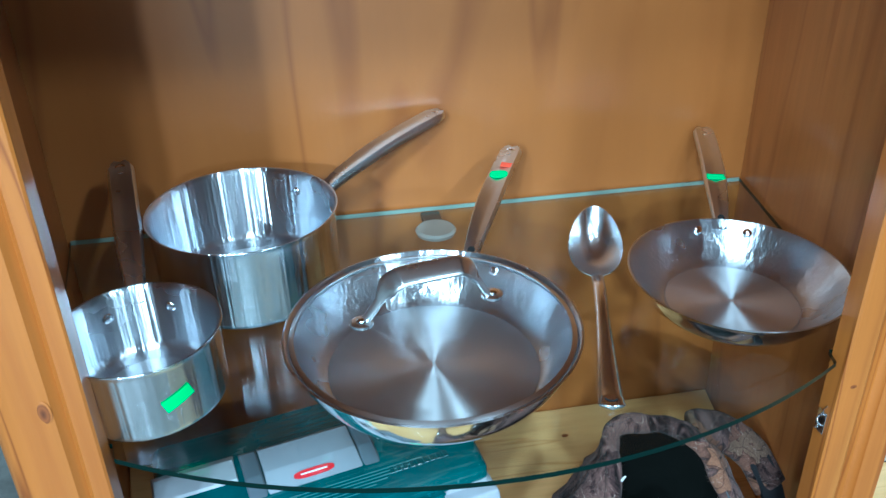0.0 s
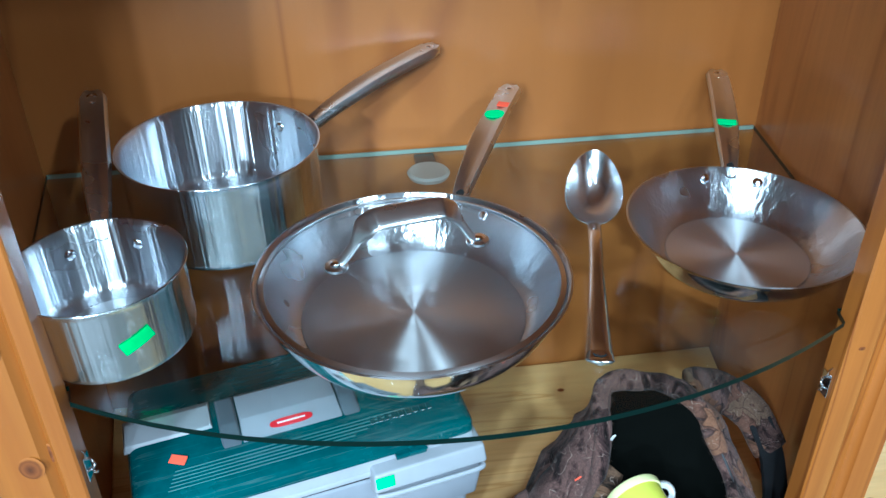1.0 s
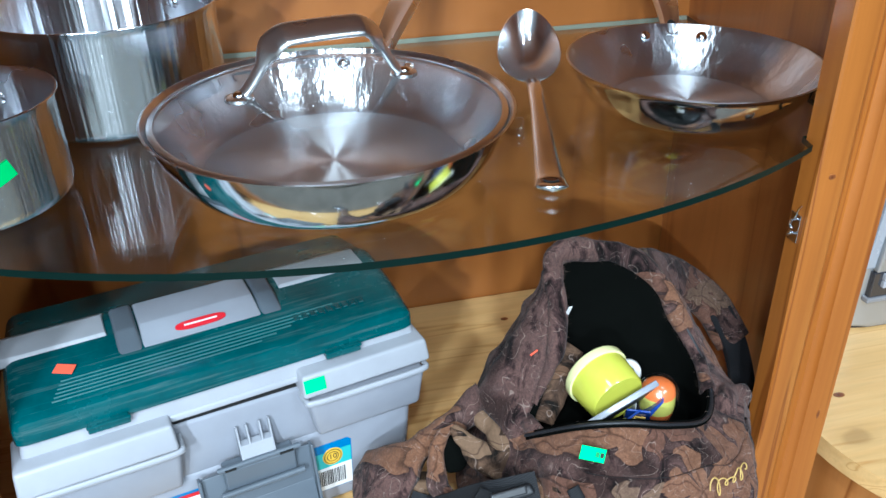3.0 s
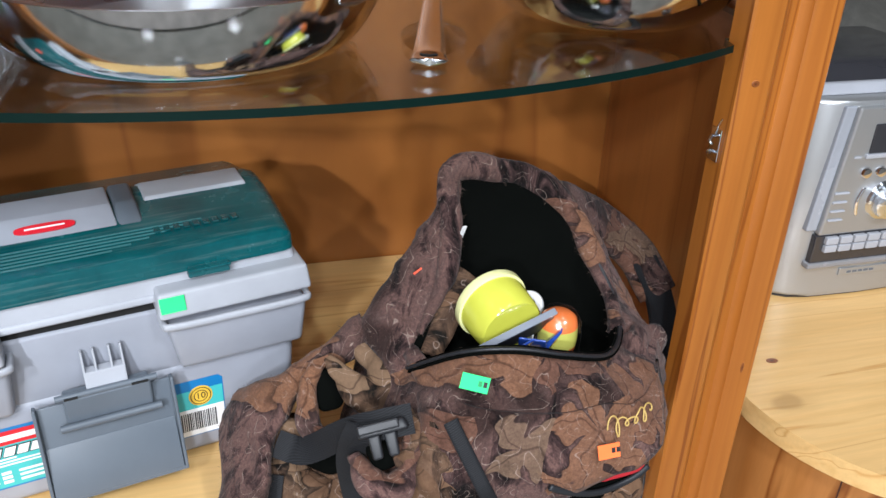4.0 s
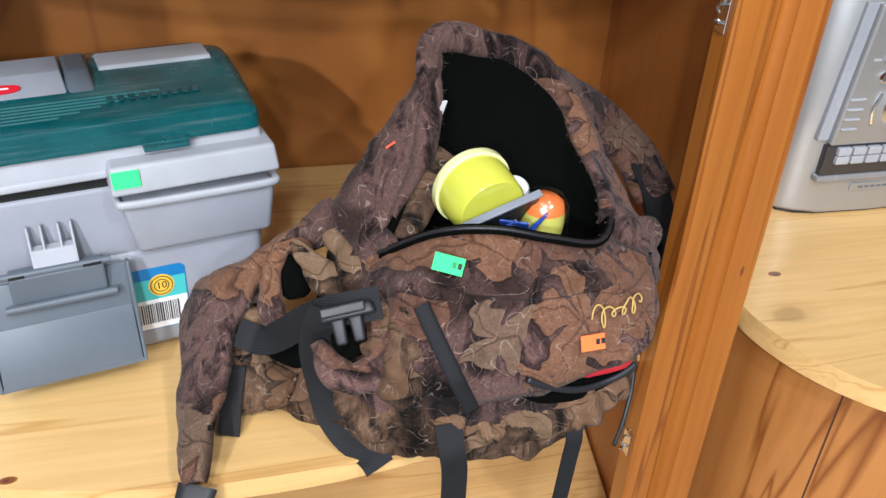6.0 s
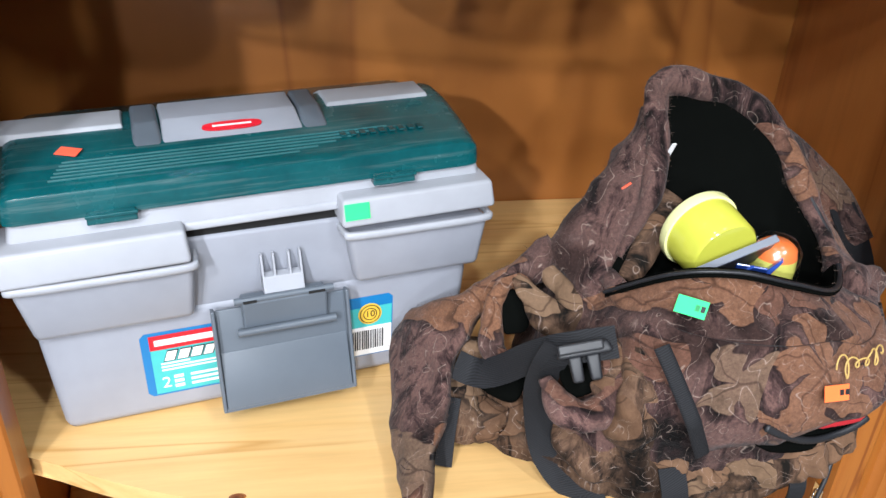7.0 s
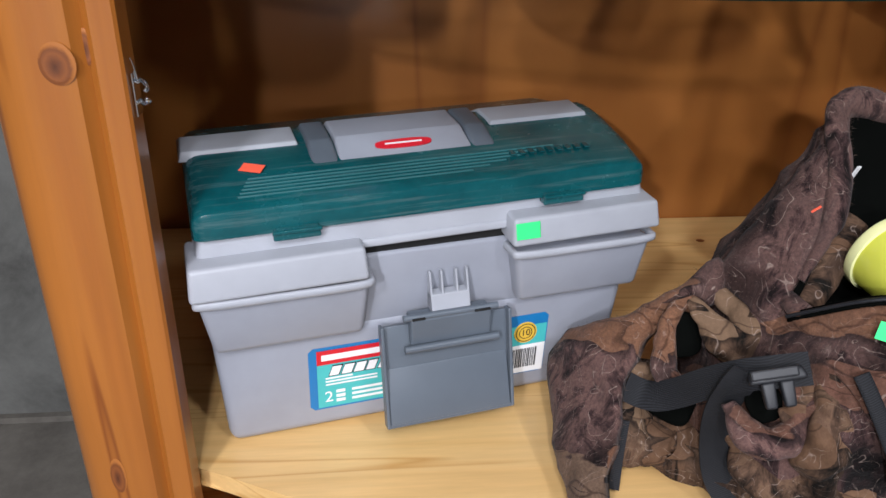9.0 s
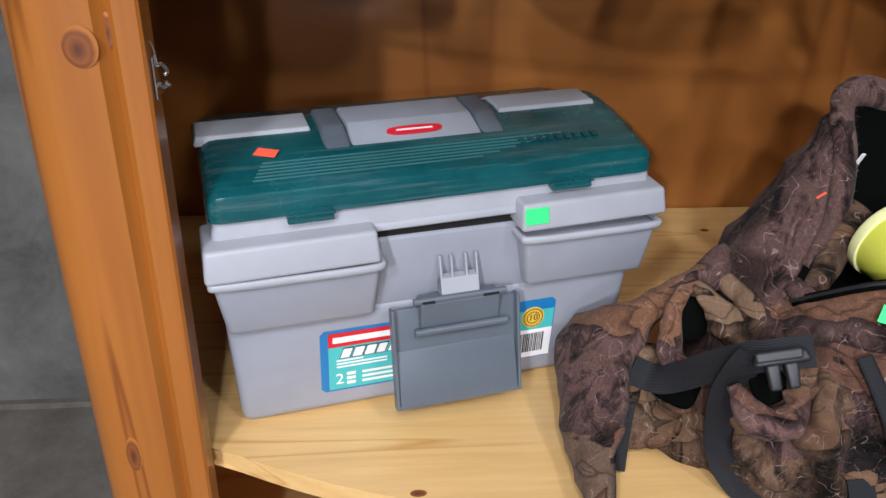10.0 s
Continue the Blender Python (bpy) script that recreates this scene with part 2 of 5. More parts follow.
def knot_wood():
    """A knot: dark heart and rings that fade into the wood round it."""
    m, nt, b = material("knot_wood")
    v = coords(nt)
    ln = nt.nodes.new("ShaderNodeVectorMath")
    ln.operation = "LENGTH"
    w = noise_tex(nt, v, 2.4, 3, 0.6)
    nt.links.new(mix(nt, 0.25, v, w.outputs["Color"], "ADD"), ln.inputs[0])
    c = ramp(nt, ln.outputs["Value"], [(0.1, (0.075, 0.020, 0.006)), (0.4, (0.16, 0.045, 0.011)), (0.6, (0.22, 0.065, 0.014)), (0.8, (0.16, 0.045, 0.010)), (1.0, (0.36, 0.12, 0.022))])
    nt.links.new(c.outputs[0], b.inputs["Base Color"])
    b.inputs["Roughness"].default_value = 0.3
    b.inputs["Coat Weight"].default_value = 0.35
    return m


KNOT = knot_wood()
SEAM = flat("dark_seam", (0.06, 0.02, 0.008), 0.7)
STEEL_POLISHED = steel("polished_steel", (0.82, 0.84, 0.88), 0.07, 0.0, "Z", 0.03)
# Steel colours leaned to blue to cancel warm light mirrored from the wood.
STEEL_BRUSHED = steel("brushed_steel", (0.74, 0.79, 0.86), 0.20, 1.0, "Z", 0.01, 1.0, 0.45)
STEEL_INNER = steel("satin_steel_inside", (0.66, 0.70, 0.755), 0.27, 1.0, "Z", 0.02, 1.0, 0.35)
STEEL_HANDLE = steel("steel_handle", (0.74, 0.76, 0.79), 0.26, 0.0)
SPOON_STEEL = steel("worn_polished_steel", (0.84, 0.86, 0.89), 0.17, 0.0, "Z", 0.05)
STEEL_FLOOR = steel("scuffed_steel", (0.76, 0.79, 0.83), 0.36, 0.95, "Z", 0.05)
# Flat black painted in for the shade inside holes, slots and gaps.
HOLE_SHADE = flat("recess_shade", (0.006, 0.006, 0.006), 0.8)
GLASS = clear("clear_glass", (0.955, 0.98, 0.965), 0.0)
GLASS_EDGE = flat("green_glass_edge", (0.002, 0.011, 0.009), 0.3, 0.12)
# Pale green paints the light that gathers in the rear edge.
GLASS_BACK_LIT = flat("lit_glass_edge", (0.28, 0.38, 0.33), 0.25)
GREY_PLASTIC = plastic("light_grey_plastic", (0.285, 0.30, 0.345), 0.42, 0.12)
SLATE_PLASTIC = plastic("slate_grey_plastic", (0.10, 0.12, 0.145), 0.4, 0.1)
PALE_PLASTIC = plastic("pale_grey_plastic", (0.35, 0.363, 0.40), 0.4, 0.1)
CAMO = camo_fabric("camouflage_fleece", ((0.163, 0.077, 0.045), (0.125, 0.060, 0.040), (0.144, 0.091, 0.061), (0.178, 0.086, 0.049)), ((0.006, 0.004, 0.004), (0.040, 0.023, 0.022), (0.107, 0.062, 0.053), (0.077, 0.046, 0.041), (0.172, 0.116, 0.099)))
CAMO_TAN = camo_fabric("tan_camouflage_cloth", ((0.159, 0.089, 0.052), (0.116, 0.063, 0.036), (0.133, 0.069, 0.038), (0.172, 0.107, 0.065)), ((0.005, 0.004, 0.003), (0.052, 0.031, 0.020), (0.107, 0.065, 0.040), (0.073, 0.043, 0.027), (0.146, 0.099, 0.065)), 0.25, 0.8, 10.0)
# Black of lining and zip tape, also painted into creases as shade.
LINING_AND_SHADE = flat("black_lining_and_shade", (0.0020, 0.0024, 0.0020), 0.95, 0.04)
def webbing():
    """Woven nylon strap with fine cross ribs."""
    m, nt, b = material("dark_webbing")
    w = nt.nodes.new("ShaderNodeTexWave")
    w.bands_direction = "Z"
    w.inputs["Scale"].default_value, w.inputs["Distortion"].default_value = 230.0, 1.0
    nt.links.new(coords(nt, (1, 1, 1), (0, 25, 0)), w.inputs["Vector"])
    c = ramp(nt, w.outputs["Fac"], [(0.1, (0.006, 0.006, 0.007)), (0.9, (0.014, 0.015, 0.018))])
    nt.links.new(c.outputs[0], b.inputs["Base Color"])
    b.inputs["Roughness"].default_value = 0.75
    b.inputs["Specular IOR Level"].default_value = 0.3
    bump(nt, b, w.outputs["Fac"], 0.4, 0.0006)
    return m


WEBBING = webbing()
BLACK_PLASTIC = plastic("black_plastic", (0.014, 0.015, 0.018), 0.48, 0.05)
STICK_GREEN = flat("fluorescent_green_paper", (0.03, 0.78, 0.22), 0.6)
STICK_RED = flat("fluorescent_red_paper", (0.95, 0.12, 0.06), 0.6)
STICK_ORANGE = flat("fluorescent_orange_paper", (0.95, 0.17, 0.035), 0.6)
def plaster():
    """Old grey-white wall paint with scuffs and stains."""
    m, nt, b = material("scuffed_wall_paint")
    n = noise_tex(nt, coords(nt), 5, 6, 0.7, 0.5)
    c = ramp(nt, n.outputs[0], [(0.3, (0.030, 0.029, 0.026)), (0.5, (0.080, 0.080, 0.073)), (0.72, (0.13, 0.13, 0.12))])
    nt.links.new(c.outputs[0], b.inputs["Base Color"])
    b.inputs["Roughness"].default_value = 0.8
    bump(nt, b, n.outputs[0], 0.2, 0.003)
    return m


WALL_PAINT = plaster()
WHITE_PAINT = flat("white_wall_paint", (0.15, 0.16, 0.18), 0.8)
CEIL_PAINT = flat("white_ceiling_paint", (0.24, 0.25, 0.26), 0.9)


def concrete():
    m, nt, b = material("worn_concrete")
    n = noise_tex(nt, coords(nt), 7, 6, 0.7)
    c = ramp(nt, n.outputs[0], [(0.25, (0.05, 0.045, 0.038)), (0.5, (0.11, 0.10, 0.085)), (0.8, (0.18, 0.165, 0.145))])
    nt.links.new(c.outputs[0], b.inputs["Base Color"])
    b.inputs["Roughness"].default_value = 0.75
    bump(nt, b, n.outputs[0], 0.3, 0.004)
    return m


CONCRETE = concrete()


# ---- mesh helpers ----
def part(name, bm, mat, parent=None, label="", smooth=False, m=None):
    """Links a bmesh as one mesh object, under a thing or a part."""
    bmesh.ops.recalc_face_normals(bm, faces=bm.faces[:])
    me = bpy.data.meshes.new(name)
    bm.to_mesh(me)
    bm.free()
    if smooth:
        me.polygons.foreach_set("use_smooth", [True] * len(me.polygons))
        if smooth is not True:
            me.set_sharp_from_angle(angle=radians(smooth))
    me.materials.append(mat)
    ob = new(name, me)
    if m is not None:
        ob.matrix_world = m
    if parent is not None:
        ob.parent = parent
    if label:
        ob["label"] = label
    return ob


def thing(name, label, category, m=None, group="", kind=""):
    ob = new(name)
    ob.empty_display_size = 0.05
    if m is not None:
        ob.matrix_world = m
    return tagged(ob, label, category, group, kind)


def block(x0, x1, y0, y1, z0, z1, bevel=0.0, segments=2, bm=None):
    bm = bm or bmesh.new()
    vs = [bm.verts.new((x, y, z)) for z in (z0, z1) for y in (y0, y1) for x in (x0, x1)]
    faces = [bm.faces.new([vs[i] for i in q]) for q in ((0, 2, 3, 1), (4, 5, 7, 6), (0, 1, 5, 4), (2, 6, 7, 3), (0, 4, 6, 2), (1, 3, 7, 5))]
    if bevel:
        edges = {e for f in faces for e in f.edges}
        bmesh.ops.bevel(bm, geom=list(edges), offset=bevel, segments=segments, profile=0.5, affect="EDGES")
    return bm


def taper(b, t, z0, z1, bevel=0.0, segments=3, bm=None):
    """A block whose foot b and top t are (x0, x1, y0, y1)."""
    bm = bm or bmesh.new()
    vs = [bm.verts.new((x, y, z)) for (x0, x1, y0, y1), z in ((b, z0), (t, z1)) for y in (y0, y1) for x in (x0, x1)]
    faces = [bm.faces.new([vs[i] for i in q]) for q in ((0, 2, 3, 1), (4, 5, 7, 6), (0, 1, 5, 4), (2, 6, 7, 3), (0, 4, 6, 2), (1, 3, 7, 5))]
    if bevel:
        edges = {e for f in faces for e in f.edges}
        bmesh.ops.bevel(bm, geom=list(edges), offset=bevel, segments=segments, profile=0.5, affect="EDGES")
    return bm


def prism(outline, z0, z1, bevel=0.0, segments=2, bm=None):
    """An upright prism on an outline of (x, y)."""
    bm = bm or bmesh.new()
    lo = [bm.verts.new((x, y, z0)) for x, y in outline]
    hi = [bm.verts.new((x, y, z1)) for x, y in outline]
    n = len(outline)
    f0, f1 = bm.faces.new(lo[::-1]), bm.faces.new(hi)
    for i in range(n):
        bm.faces.new((lo[i], lo[(i + 1) % n], hi[(i + 1) % n], hi[i]))
    if bevel:
        bmesh.ops.bevel(bm, geom=list(set(f0.edges) | set(f1.edges)), offset=bevel, segments=segments, profile=0.5, affect="EDGES")
    return bm


def lathe(profile, seg=96, bm=None):
    """Turns a profile of (radius, z) round the z axis."""
    bm = bm or bmesh.new()
    rings = []
    for r, z in profile:
        if r < 1e-5:
            rings.append([bm.verts.new((0, 0, z))])
        else:
            rings.append([bm.verts.new((r * math.cos(2 * math.pi * i / seg), r * math.sin(2 * math.pi * i / seg), z)) for i in range(seg)])
    for a, b in zip(rings, rings[1:]):
        for i in range(seg):
            j = (i + 1) % seg
            if len(a) == 1 and len(b) > 1:
                bm.faces.new((a[0], b[i], b[j]))
            elif len(b) == 1 and len(a) > 1:
                bm.faces.new((a[i], a[j], b[0]))
            elif len(a) > 1:
                bm.faces.new((a[i], a[j], b[j], b[i]))
    return bm


def spline(points, n, closed=False):
    """Catmull-Rom through points, n steps a span."""
    p = [Vector(q) for q in points]
    k = len(p)
    out = []
    for i in range(k if closed else k - 1):
        a, b, c, d = (p[(i + o) % k] if closed else p[min(max(i + o, 0), k - 1)] for o in (-1, 0, 1, 2))
        for s in range(n):
            t = s / n
            out.append(0.5 * ((2 * b) + (c - a) * t + (2 * a - 5 * b + 4 * c - d) * t * t + (3 * b - a - 3 * c + d) * t ** 3))
    if not closed:
        out.append(p[-1])
    return out


def frames(path, up=(0, 0, 1)):
    res = []
    for i, p in enumerate(path):
        d = (path[min(i + 1, len(path) - 1)] - path[max(i - 1, 0)]).normalized()
        side = d.cross(Vector(up))
        if side.length < 1e-4:
            side = d.cross(Vector((0, 1, 0)))
        side.normalize()
        res.append((p, side, side.cross(d).normalized(), d))
    return res


def sweep(path, section, up=(0, 0, 1), bm=None, cap=True):
    """Sweeps a section along a path; section(s) gives (side, up) offsets at s from 0 to 1."""
    bm = bm or bmesh.new()
    rings = []
    fs = frames(path, up)
    for i, (p, a, b, _) in enumerate(fs):
        rings.append([bm.verts.new(p + a * u + b * w) for u, w in section(i / max(1, len(fs) - 1))])
    n = len(rings[0])
    for r, q in zip(rings, rings[1:]):
        for i in range(n):
            bm.faces.new((r[i], r[(i + 1) % n], q[(i + 1) % n], q[i]))
    if cap:
        bm.faces.new(rings[0])
        bm.faces.new(rings[-1][::-1])
    return bm


def oval(w, h, n=16, power=2.0):
    out = []
    for i in range(n):
        a = 2 * math.pi * i / n
        c, s = math.cos(a), math.sin(a)
        out.append((w * math.copysign(abs(c) ** (2 / power), c), h * math.copysign(abs(s) ** (2 / power), s)))
    return out


def tube(points, radius, n=8, seg=10, up=(0, 0, 1), closed=False, bm=None):
    path = spline(points, n, closed)
    if closed:
        path.append(path[0].copy())
    return sweep(path, lambda s: oval(radius, radius, seg), up, bm, cap=not closed)


def ribbon(points, width, thick, up, n=8, bm=None):
    return sweep(spline(points, n), lambda s: [(-width / 2, -thick / 2), (width / 2, -thick / 2), (width / 2, thick / 2), (-width / 2, thick / 2)], up, bm)


def sticker(parent, m, w, h, mat, label, bars=True, name="price_sticker"):
    """A price label: thin paper with slightly uneven corners."""
    bm = bmesh.new()
    j = [random.uniform(-0.0006, 0.0006) for _ in range(8)]
    block(-w / 2, w / 2, -h / 2, h / 2, 0, 0.0004, bm=bm)
    for v, d in zip(bm.verts, j):
        v.co.x += d
    ob = part(name, bm, mat, parent, label)
    ob.matrix_world = m
    return ob


# ---- the room ----
def wall(name, x0, x1, y0, y1, z0, z1, mat):
    return tagged(part(name, block(x0, x1, y0, y1, z0, z1), mat), kind="structure")


tagged(wall("floor", -4.0, 4.0, -8.0, 0.95, -0.1, 0.0, CONCRETE), "worn dark grey concrete floor", "floor")
tagged(wall("wall_north", -4.0, 4.0, 0.75, 0.95, 0.0, ROOM_TOP, WALL_PAINT), "plain grey-white painted wall", "wall")
tagged(wall("wall_south", -4.0, 4.0, -8.2, -8.0, -0.1, ROOM_TOP, WHITE_PAINT), "plain grey-white painted wall", "wall")
tagged(wall("wall_west", -4.2, -4.0, -8.2, 0.95, -0.1, ROOM_TOP, WALL_PAINT), "plain grey-white painted wall", "wall")
tagged(wall("wall_east", 4.0, 4.2, -8.2, 0.95, -0.1, ROOM_TOP, WALL_PAINT), "plain grey-white painted wall", "wall")
tagged(wall("ceiling", -4.2, 4.2, -8.2, 0.95, ROOM_TOP, ROOM_TOP + 0.1, CEIL_PAINT), "plain white ceiling", "ceiling")
tagged(wall("baseboard", -4.0, 4.0, 0.738, 0.75, 0.0, 0.012, CONCRETE), "dark strip along the foot of the wall", "baseboard")

# ---- the display cabinet: flared sides, round-fronted shelves ----
BOARD_Z = 0.45
FRONT_HALF, FRONT_Y, BACK_HALF, BACK_Y = 0.428, 0.125, 0.502, 0.577
# Height of the unseen top, kept low to block lamp light.
CAB_TOP = 1.46


def front_arc(half, y_end, y_mid, n=28):
    rise = y_end - y_mid
    r = (half * half + rise * rise) / (2 * rise)
    return [(x, y_mid + r - math.sqrt(r * r - x * x)) for x in (half * (2 * i / n - 1) for i in range(n + 1))]


cabinet = thing("display_cabinet", "open honey-coloured pine display cabinet with flared sides and round-fronted shelves", "cabinet")
part("back_panel", block(-0.525, 0.525, BACK_Y, BACK_Y + 0.012, 0.02, CAB_TOP), PINE_BACK, cabinet, "pale pine veneer back panel")
for s in (-1, 1):
    side = [(s * FRONT_HALF, FRONT_Y), (s * BACK_HALF, BACK_Y - 0.001), (s * (BACK_HALF + 0.02), BACK_Y - 0.001), (s * (FRONT_HALF + 0.02), FRONT_Y)]
    part("side_panel", prism(side, 0.02, CAB_TOP), PINE_SIDE, cabinet, "red-brown pine side panel, colour darkened for shade")
# Unseen top added to shade the upper back wall.
part("unseen_shade_top", prism([(-0.46, 0.02), (0.46, 0.02), (0.52, 0.6), (-0.52, 0.6)], CAB_TOP + 0.001, CAB_TOP + 0.03, 0.006), PINE_POST, cabinet)
board = front_arc(0.3705, 0.13, 0.026) + [(0.426, 0.1305), (BACK_HALF - 0.002, BACK_Y - 0.002), (-BACK_HALF + 0.002, BACK_Y - 0.002), (-0.426, 0.1305)]
part("shelf_board", prism(board, BOARD_Z - 0.019, BOARD_Z, 0.003), PINE_BOARD, cabinet, "pale knotty pine shelf with a curved front edge")
part("bottom_board", prism(board, 0.06, 0.08, 0.003), PINE_BOARD, cabinet, "pale pine bottom board")


def stile(profile, name, label):
    bm = bmesh.new()
    levels = [0.0, CAB_TOP]
    rings = [[bm.verts.new((x, y, z)) for x, y in profile] for z in levels]
    n = len(profile)
    for i in range(n):
        bm.faces.new((rings[0][i], rings[0][(i + 1) % n], rings[1][(i + 1) % n], rings[1][i]))
    bm.faces.new(rings[0])
    bm.faces.new(rings[1])
    return part(name, bm, PINE_POST, cabinet, label, smooth=35)


stile([(-0.368, 0.1245), (-0.368, 0.101), (-0.370, 0.099), (-0.384, 0.099), (-0.386, 0.101), (-0.389, 0.104), (-0.392, 0.101), (-0.396, 0.096), (-0.404, 0.0945), (-0.425, 0.0945), (-0.440, 0.098), (-0.450, 0.106), (-0.456, 0.118), (-0.457, 0.1245)], "stile", "honey pine front post with a rounded outer edge")
stile([(0.368, 0.1245), (0.368, 0.101), (0.370, 0.099), (0.395, 0.099), (0.398, 0.1005), (0.400, 0.104), (0.408, 0.110), (0.418, 0.112), (0.423, 0.108), (0.425, 0.104), (0.428, 0.103), (0.452, 0.103), (0.455, 0.106), (0.456, 0.1245)], "stile", "honey pine front post with a milled groove")


def hinge(x, y, z, s):
    h = part("hinge", block(-0.001, 0.001, -0.008, 0.014, -0.022, 0.022, 0.0006), STEEL_POLISHED, cabinet, "nickel cabinet hinge")
    h.matrix_world = pose(x, y, z) @ Matrix.Diagonal((0.65, 0.65, 0.65, 1))
    for dz in (-0.009, 0.009):
        a = part("arm", tube([(0, 0.008, dz), (-s * 0.006, 0.004, dz * 1.3), (-s * 0.012, -0.002, dz * 0.8), (-s * 0.010, -0.006, dz * 0.4)], 0.0022, 5, 8), STEEL_POLISHED, h, smooth=True)
    part("wire", tube([(-s * 0.002, 0.004, 0.012), (-s * 0.001, 0.0, 0.028), (0, -0.004, 0.036)], 0.0009, 5, 6), STEEL_POLISHED, h, smooth=True)


for z in (0.78, 0.33):
    hinge(-0.3668, 0.1125, z, -1)
    hinge(0.3668, 0.1125, z, 1)

# ---- glass shelf ----
SHELF_Z = 0.866
SHELF = pose(0, 0, SHELF_Z)


def on_shelf(x, y, up=0.0, turn=0.0, tip=0.0):
    """A pose on the glass at plan place (x, y), tipped forward by tip degrees."""
    return pose(x, y, SHELF_Z + up, tip) @ pose(0, 0, 0, 0, 0, turn)


shelf = thing("glass_shelf", "clear glass shelf with a curved dark green front edge", "shelf", SHELF)
pane = front_arc(0.361, 0.106, 0.010) + [(0.366, 0.1275), (0.424, 0.1275), (0.496, 0.570), (-0.496, 0.570), (-0.424, 0.1275), (-0.366, 0.1275)]
bm = bmesh.new()
for z in (0.0, -0.006):
    bm.faces.new([bm.verts.new((x, y, z)) for x, y in pane])
part("pane", bm, GLASS, shelf)
bm = bmesh.new()
n = len(pane)
lo = [bm.verts.new((x, y, -0.0059)) for x, y in pane]
hi = [bm.verts.new((x, y, -0.0001)) for x, y in pane]
back = next(i for i in range(n) if pane[i][1] > 0.56)
for i in range(n):
    if i != back:
        bm.faces.new((lo[i], lo[(i + 1) % n], hi[(i + 1) % n], hi[i]))
# Rear edge gets its brightness from the lit edge colour.
part("back_edge", block(-0.496, 0.496, 0.5695, 0.5715, -0.0059, -0.0001), GLASS_BACK_LIT, shelf, "back glass edge with caught light painted pale green")
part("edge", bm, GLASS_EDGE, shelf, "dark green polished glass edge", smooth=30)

bracket = thing("shelf_clip", "grey round suction clip at the back of the glass shelf", "clip", on_shelf(0.007, 0.515))
CLIP_GREY = plastic("clip_grey", (0.40, 0.40, 0.39), 0.45, 0.1)
part("disc", lathe([(0, -0.0065), (0.026, -0.0065), (0.029, -0.010), (0.027, -0.015), (0, -0.017)], 40), CLIP_GREY, bracket, smooth=40)
part("tab", block(-0.014, 0.014, 0.02, 0.055, -0.016, -0.007, 0.002), BLACK_PLASTIC, bracket)


# ---- pans; they stand a touch tipped on the glass ----
TIP = 1.8


def handle_mesh(start, end, bow, parent, w0=0.007, w1=0.0155):
    """U-shaped steel handle from start to end (local places); a black disc shades its open channel near the pan, with a
    hanging hole at the tip.
    """
    a, b = Vector(start), Vector(end)
    mid = a.lerp(b, 0.45) + Vector((0, 0, bow))
    path = spline([a, a.lerp(b, 0.16) + Vector((0, 0, bow * 0.7)), mid, a.lerp(b, 0.75) + Vector((0, 0, bow * 0.6)), b], 8)

    def section(s):
        w = w0 + (w1 - w0) * min(1, s * 2.2) if s < 0.9 else w1 * math.sqrt(max(0.02, 1 - ((s - 0.9) / 0.1) ** 2 * 0.75))
        t = 0.0075 if s < 0.92 else 0.0055
        # a shallow trough along the top
        return [(-w, 0.0), (-w * 0.85, -t * 0.9), (0, -t * 1.25), (w * 0.85, -t * 0.9), (w, 0.0), (w * 0.8, t * 0.75), (w * 0.35, t * 0.55), (0, t * 0.42), (-w * 0.35, t * 0.55), (-w * 0.8, t * 0.75)]

    h = part("handle", sweep(path, section), STEEL_HANDLE, parent, "satin steel handle", smooth=50)
    fs = frames(path)
    p, side, up, d = fs[-4]
    m = Matrix((side, d, up)).transposed().to_4x4()
    m.translation = p + up * 0.0026
    eye = part("hanging_hole", lathe([(0.0, 0.0), (0.0045, 0.0), (0.0052, 0.001), (0.0068, 0.0012), (0.0075, -0.001)], 20), STEEL_POLISHED, h, smooth=40)
    eye.matrix_local = m @ Matrix.Diagonal((1, 1.5, 1, 1))
    p, side, up, d = fs[4]
    m = Matrix((side, d, up)).transposed().to_4x4()
    m.translation = p + up * 0.0035
    hole = part("hollow_shade", lathe([(0, 0.0012), (0.005, 0.001), (0.0058, -0.001)], 16), HOLE_SHADE, h)
    hole.matrix_local = m @ Matrix.Diagonal((0.9, 1.3, 1, 1))
    return h, fs


def rivets(parent, places, r=0.006):
    for p, nrm in places:
        q = Vector(nrm).to_track_quat("Z", "Y").to_matrix().to_4x4()
        ob = part("rivet", lathe([(0, 0.0022), (r * 0.5, 0.002), (r * 0.9, 0.0011), (r, 0.0)], 20), STEEL_POLISHED, parent, smooth=True)
        ob.matrix_local = Matrix.Translation(p) @ q


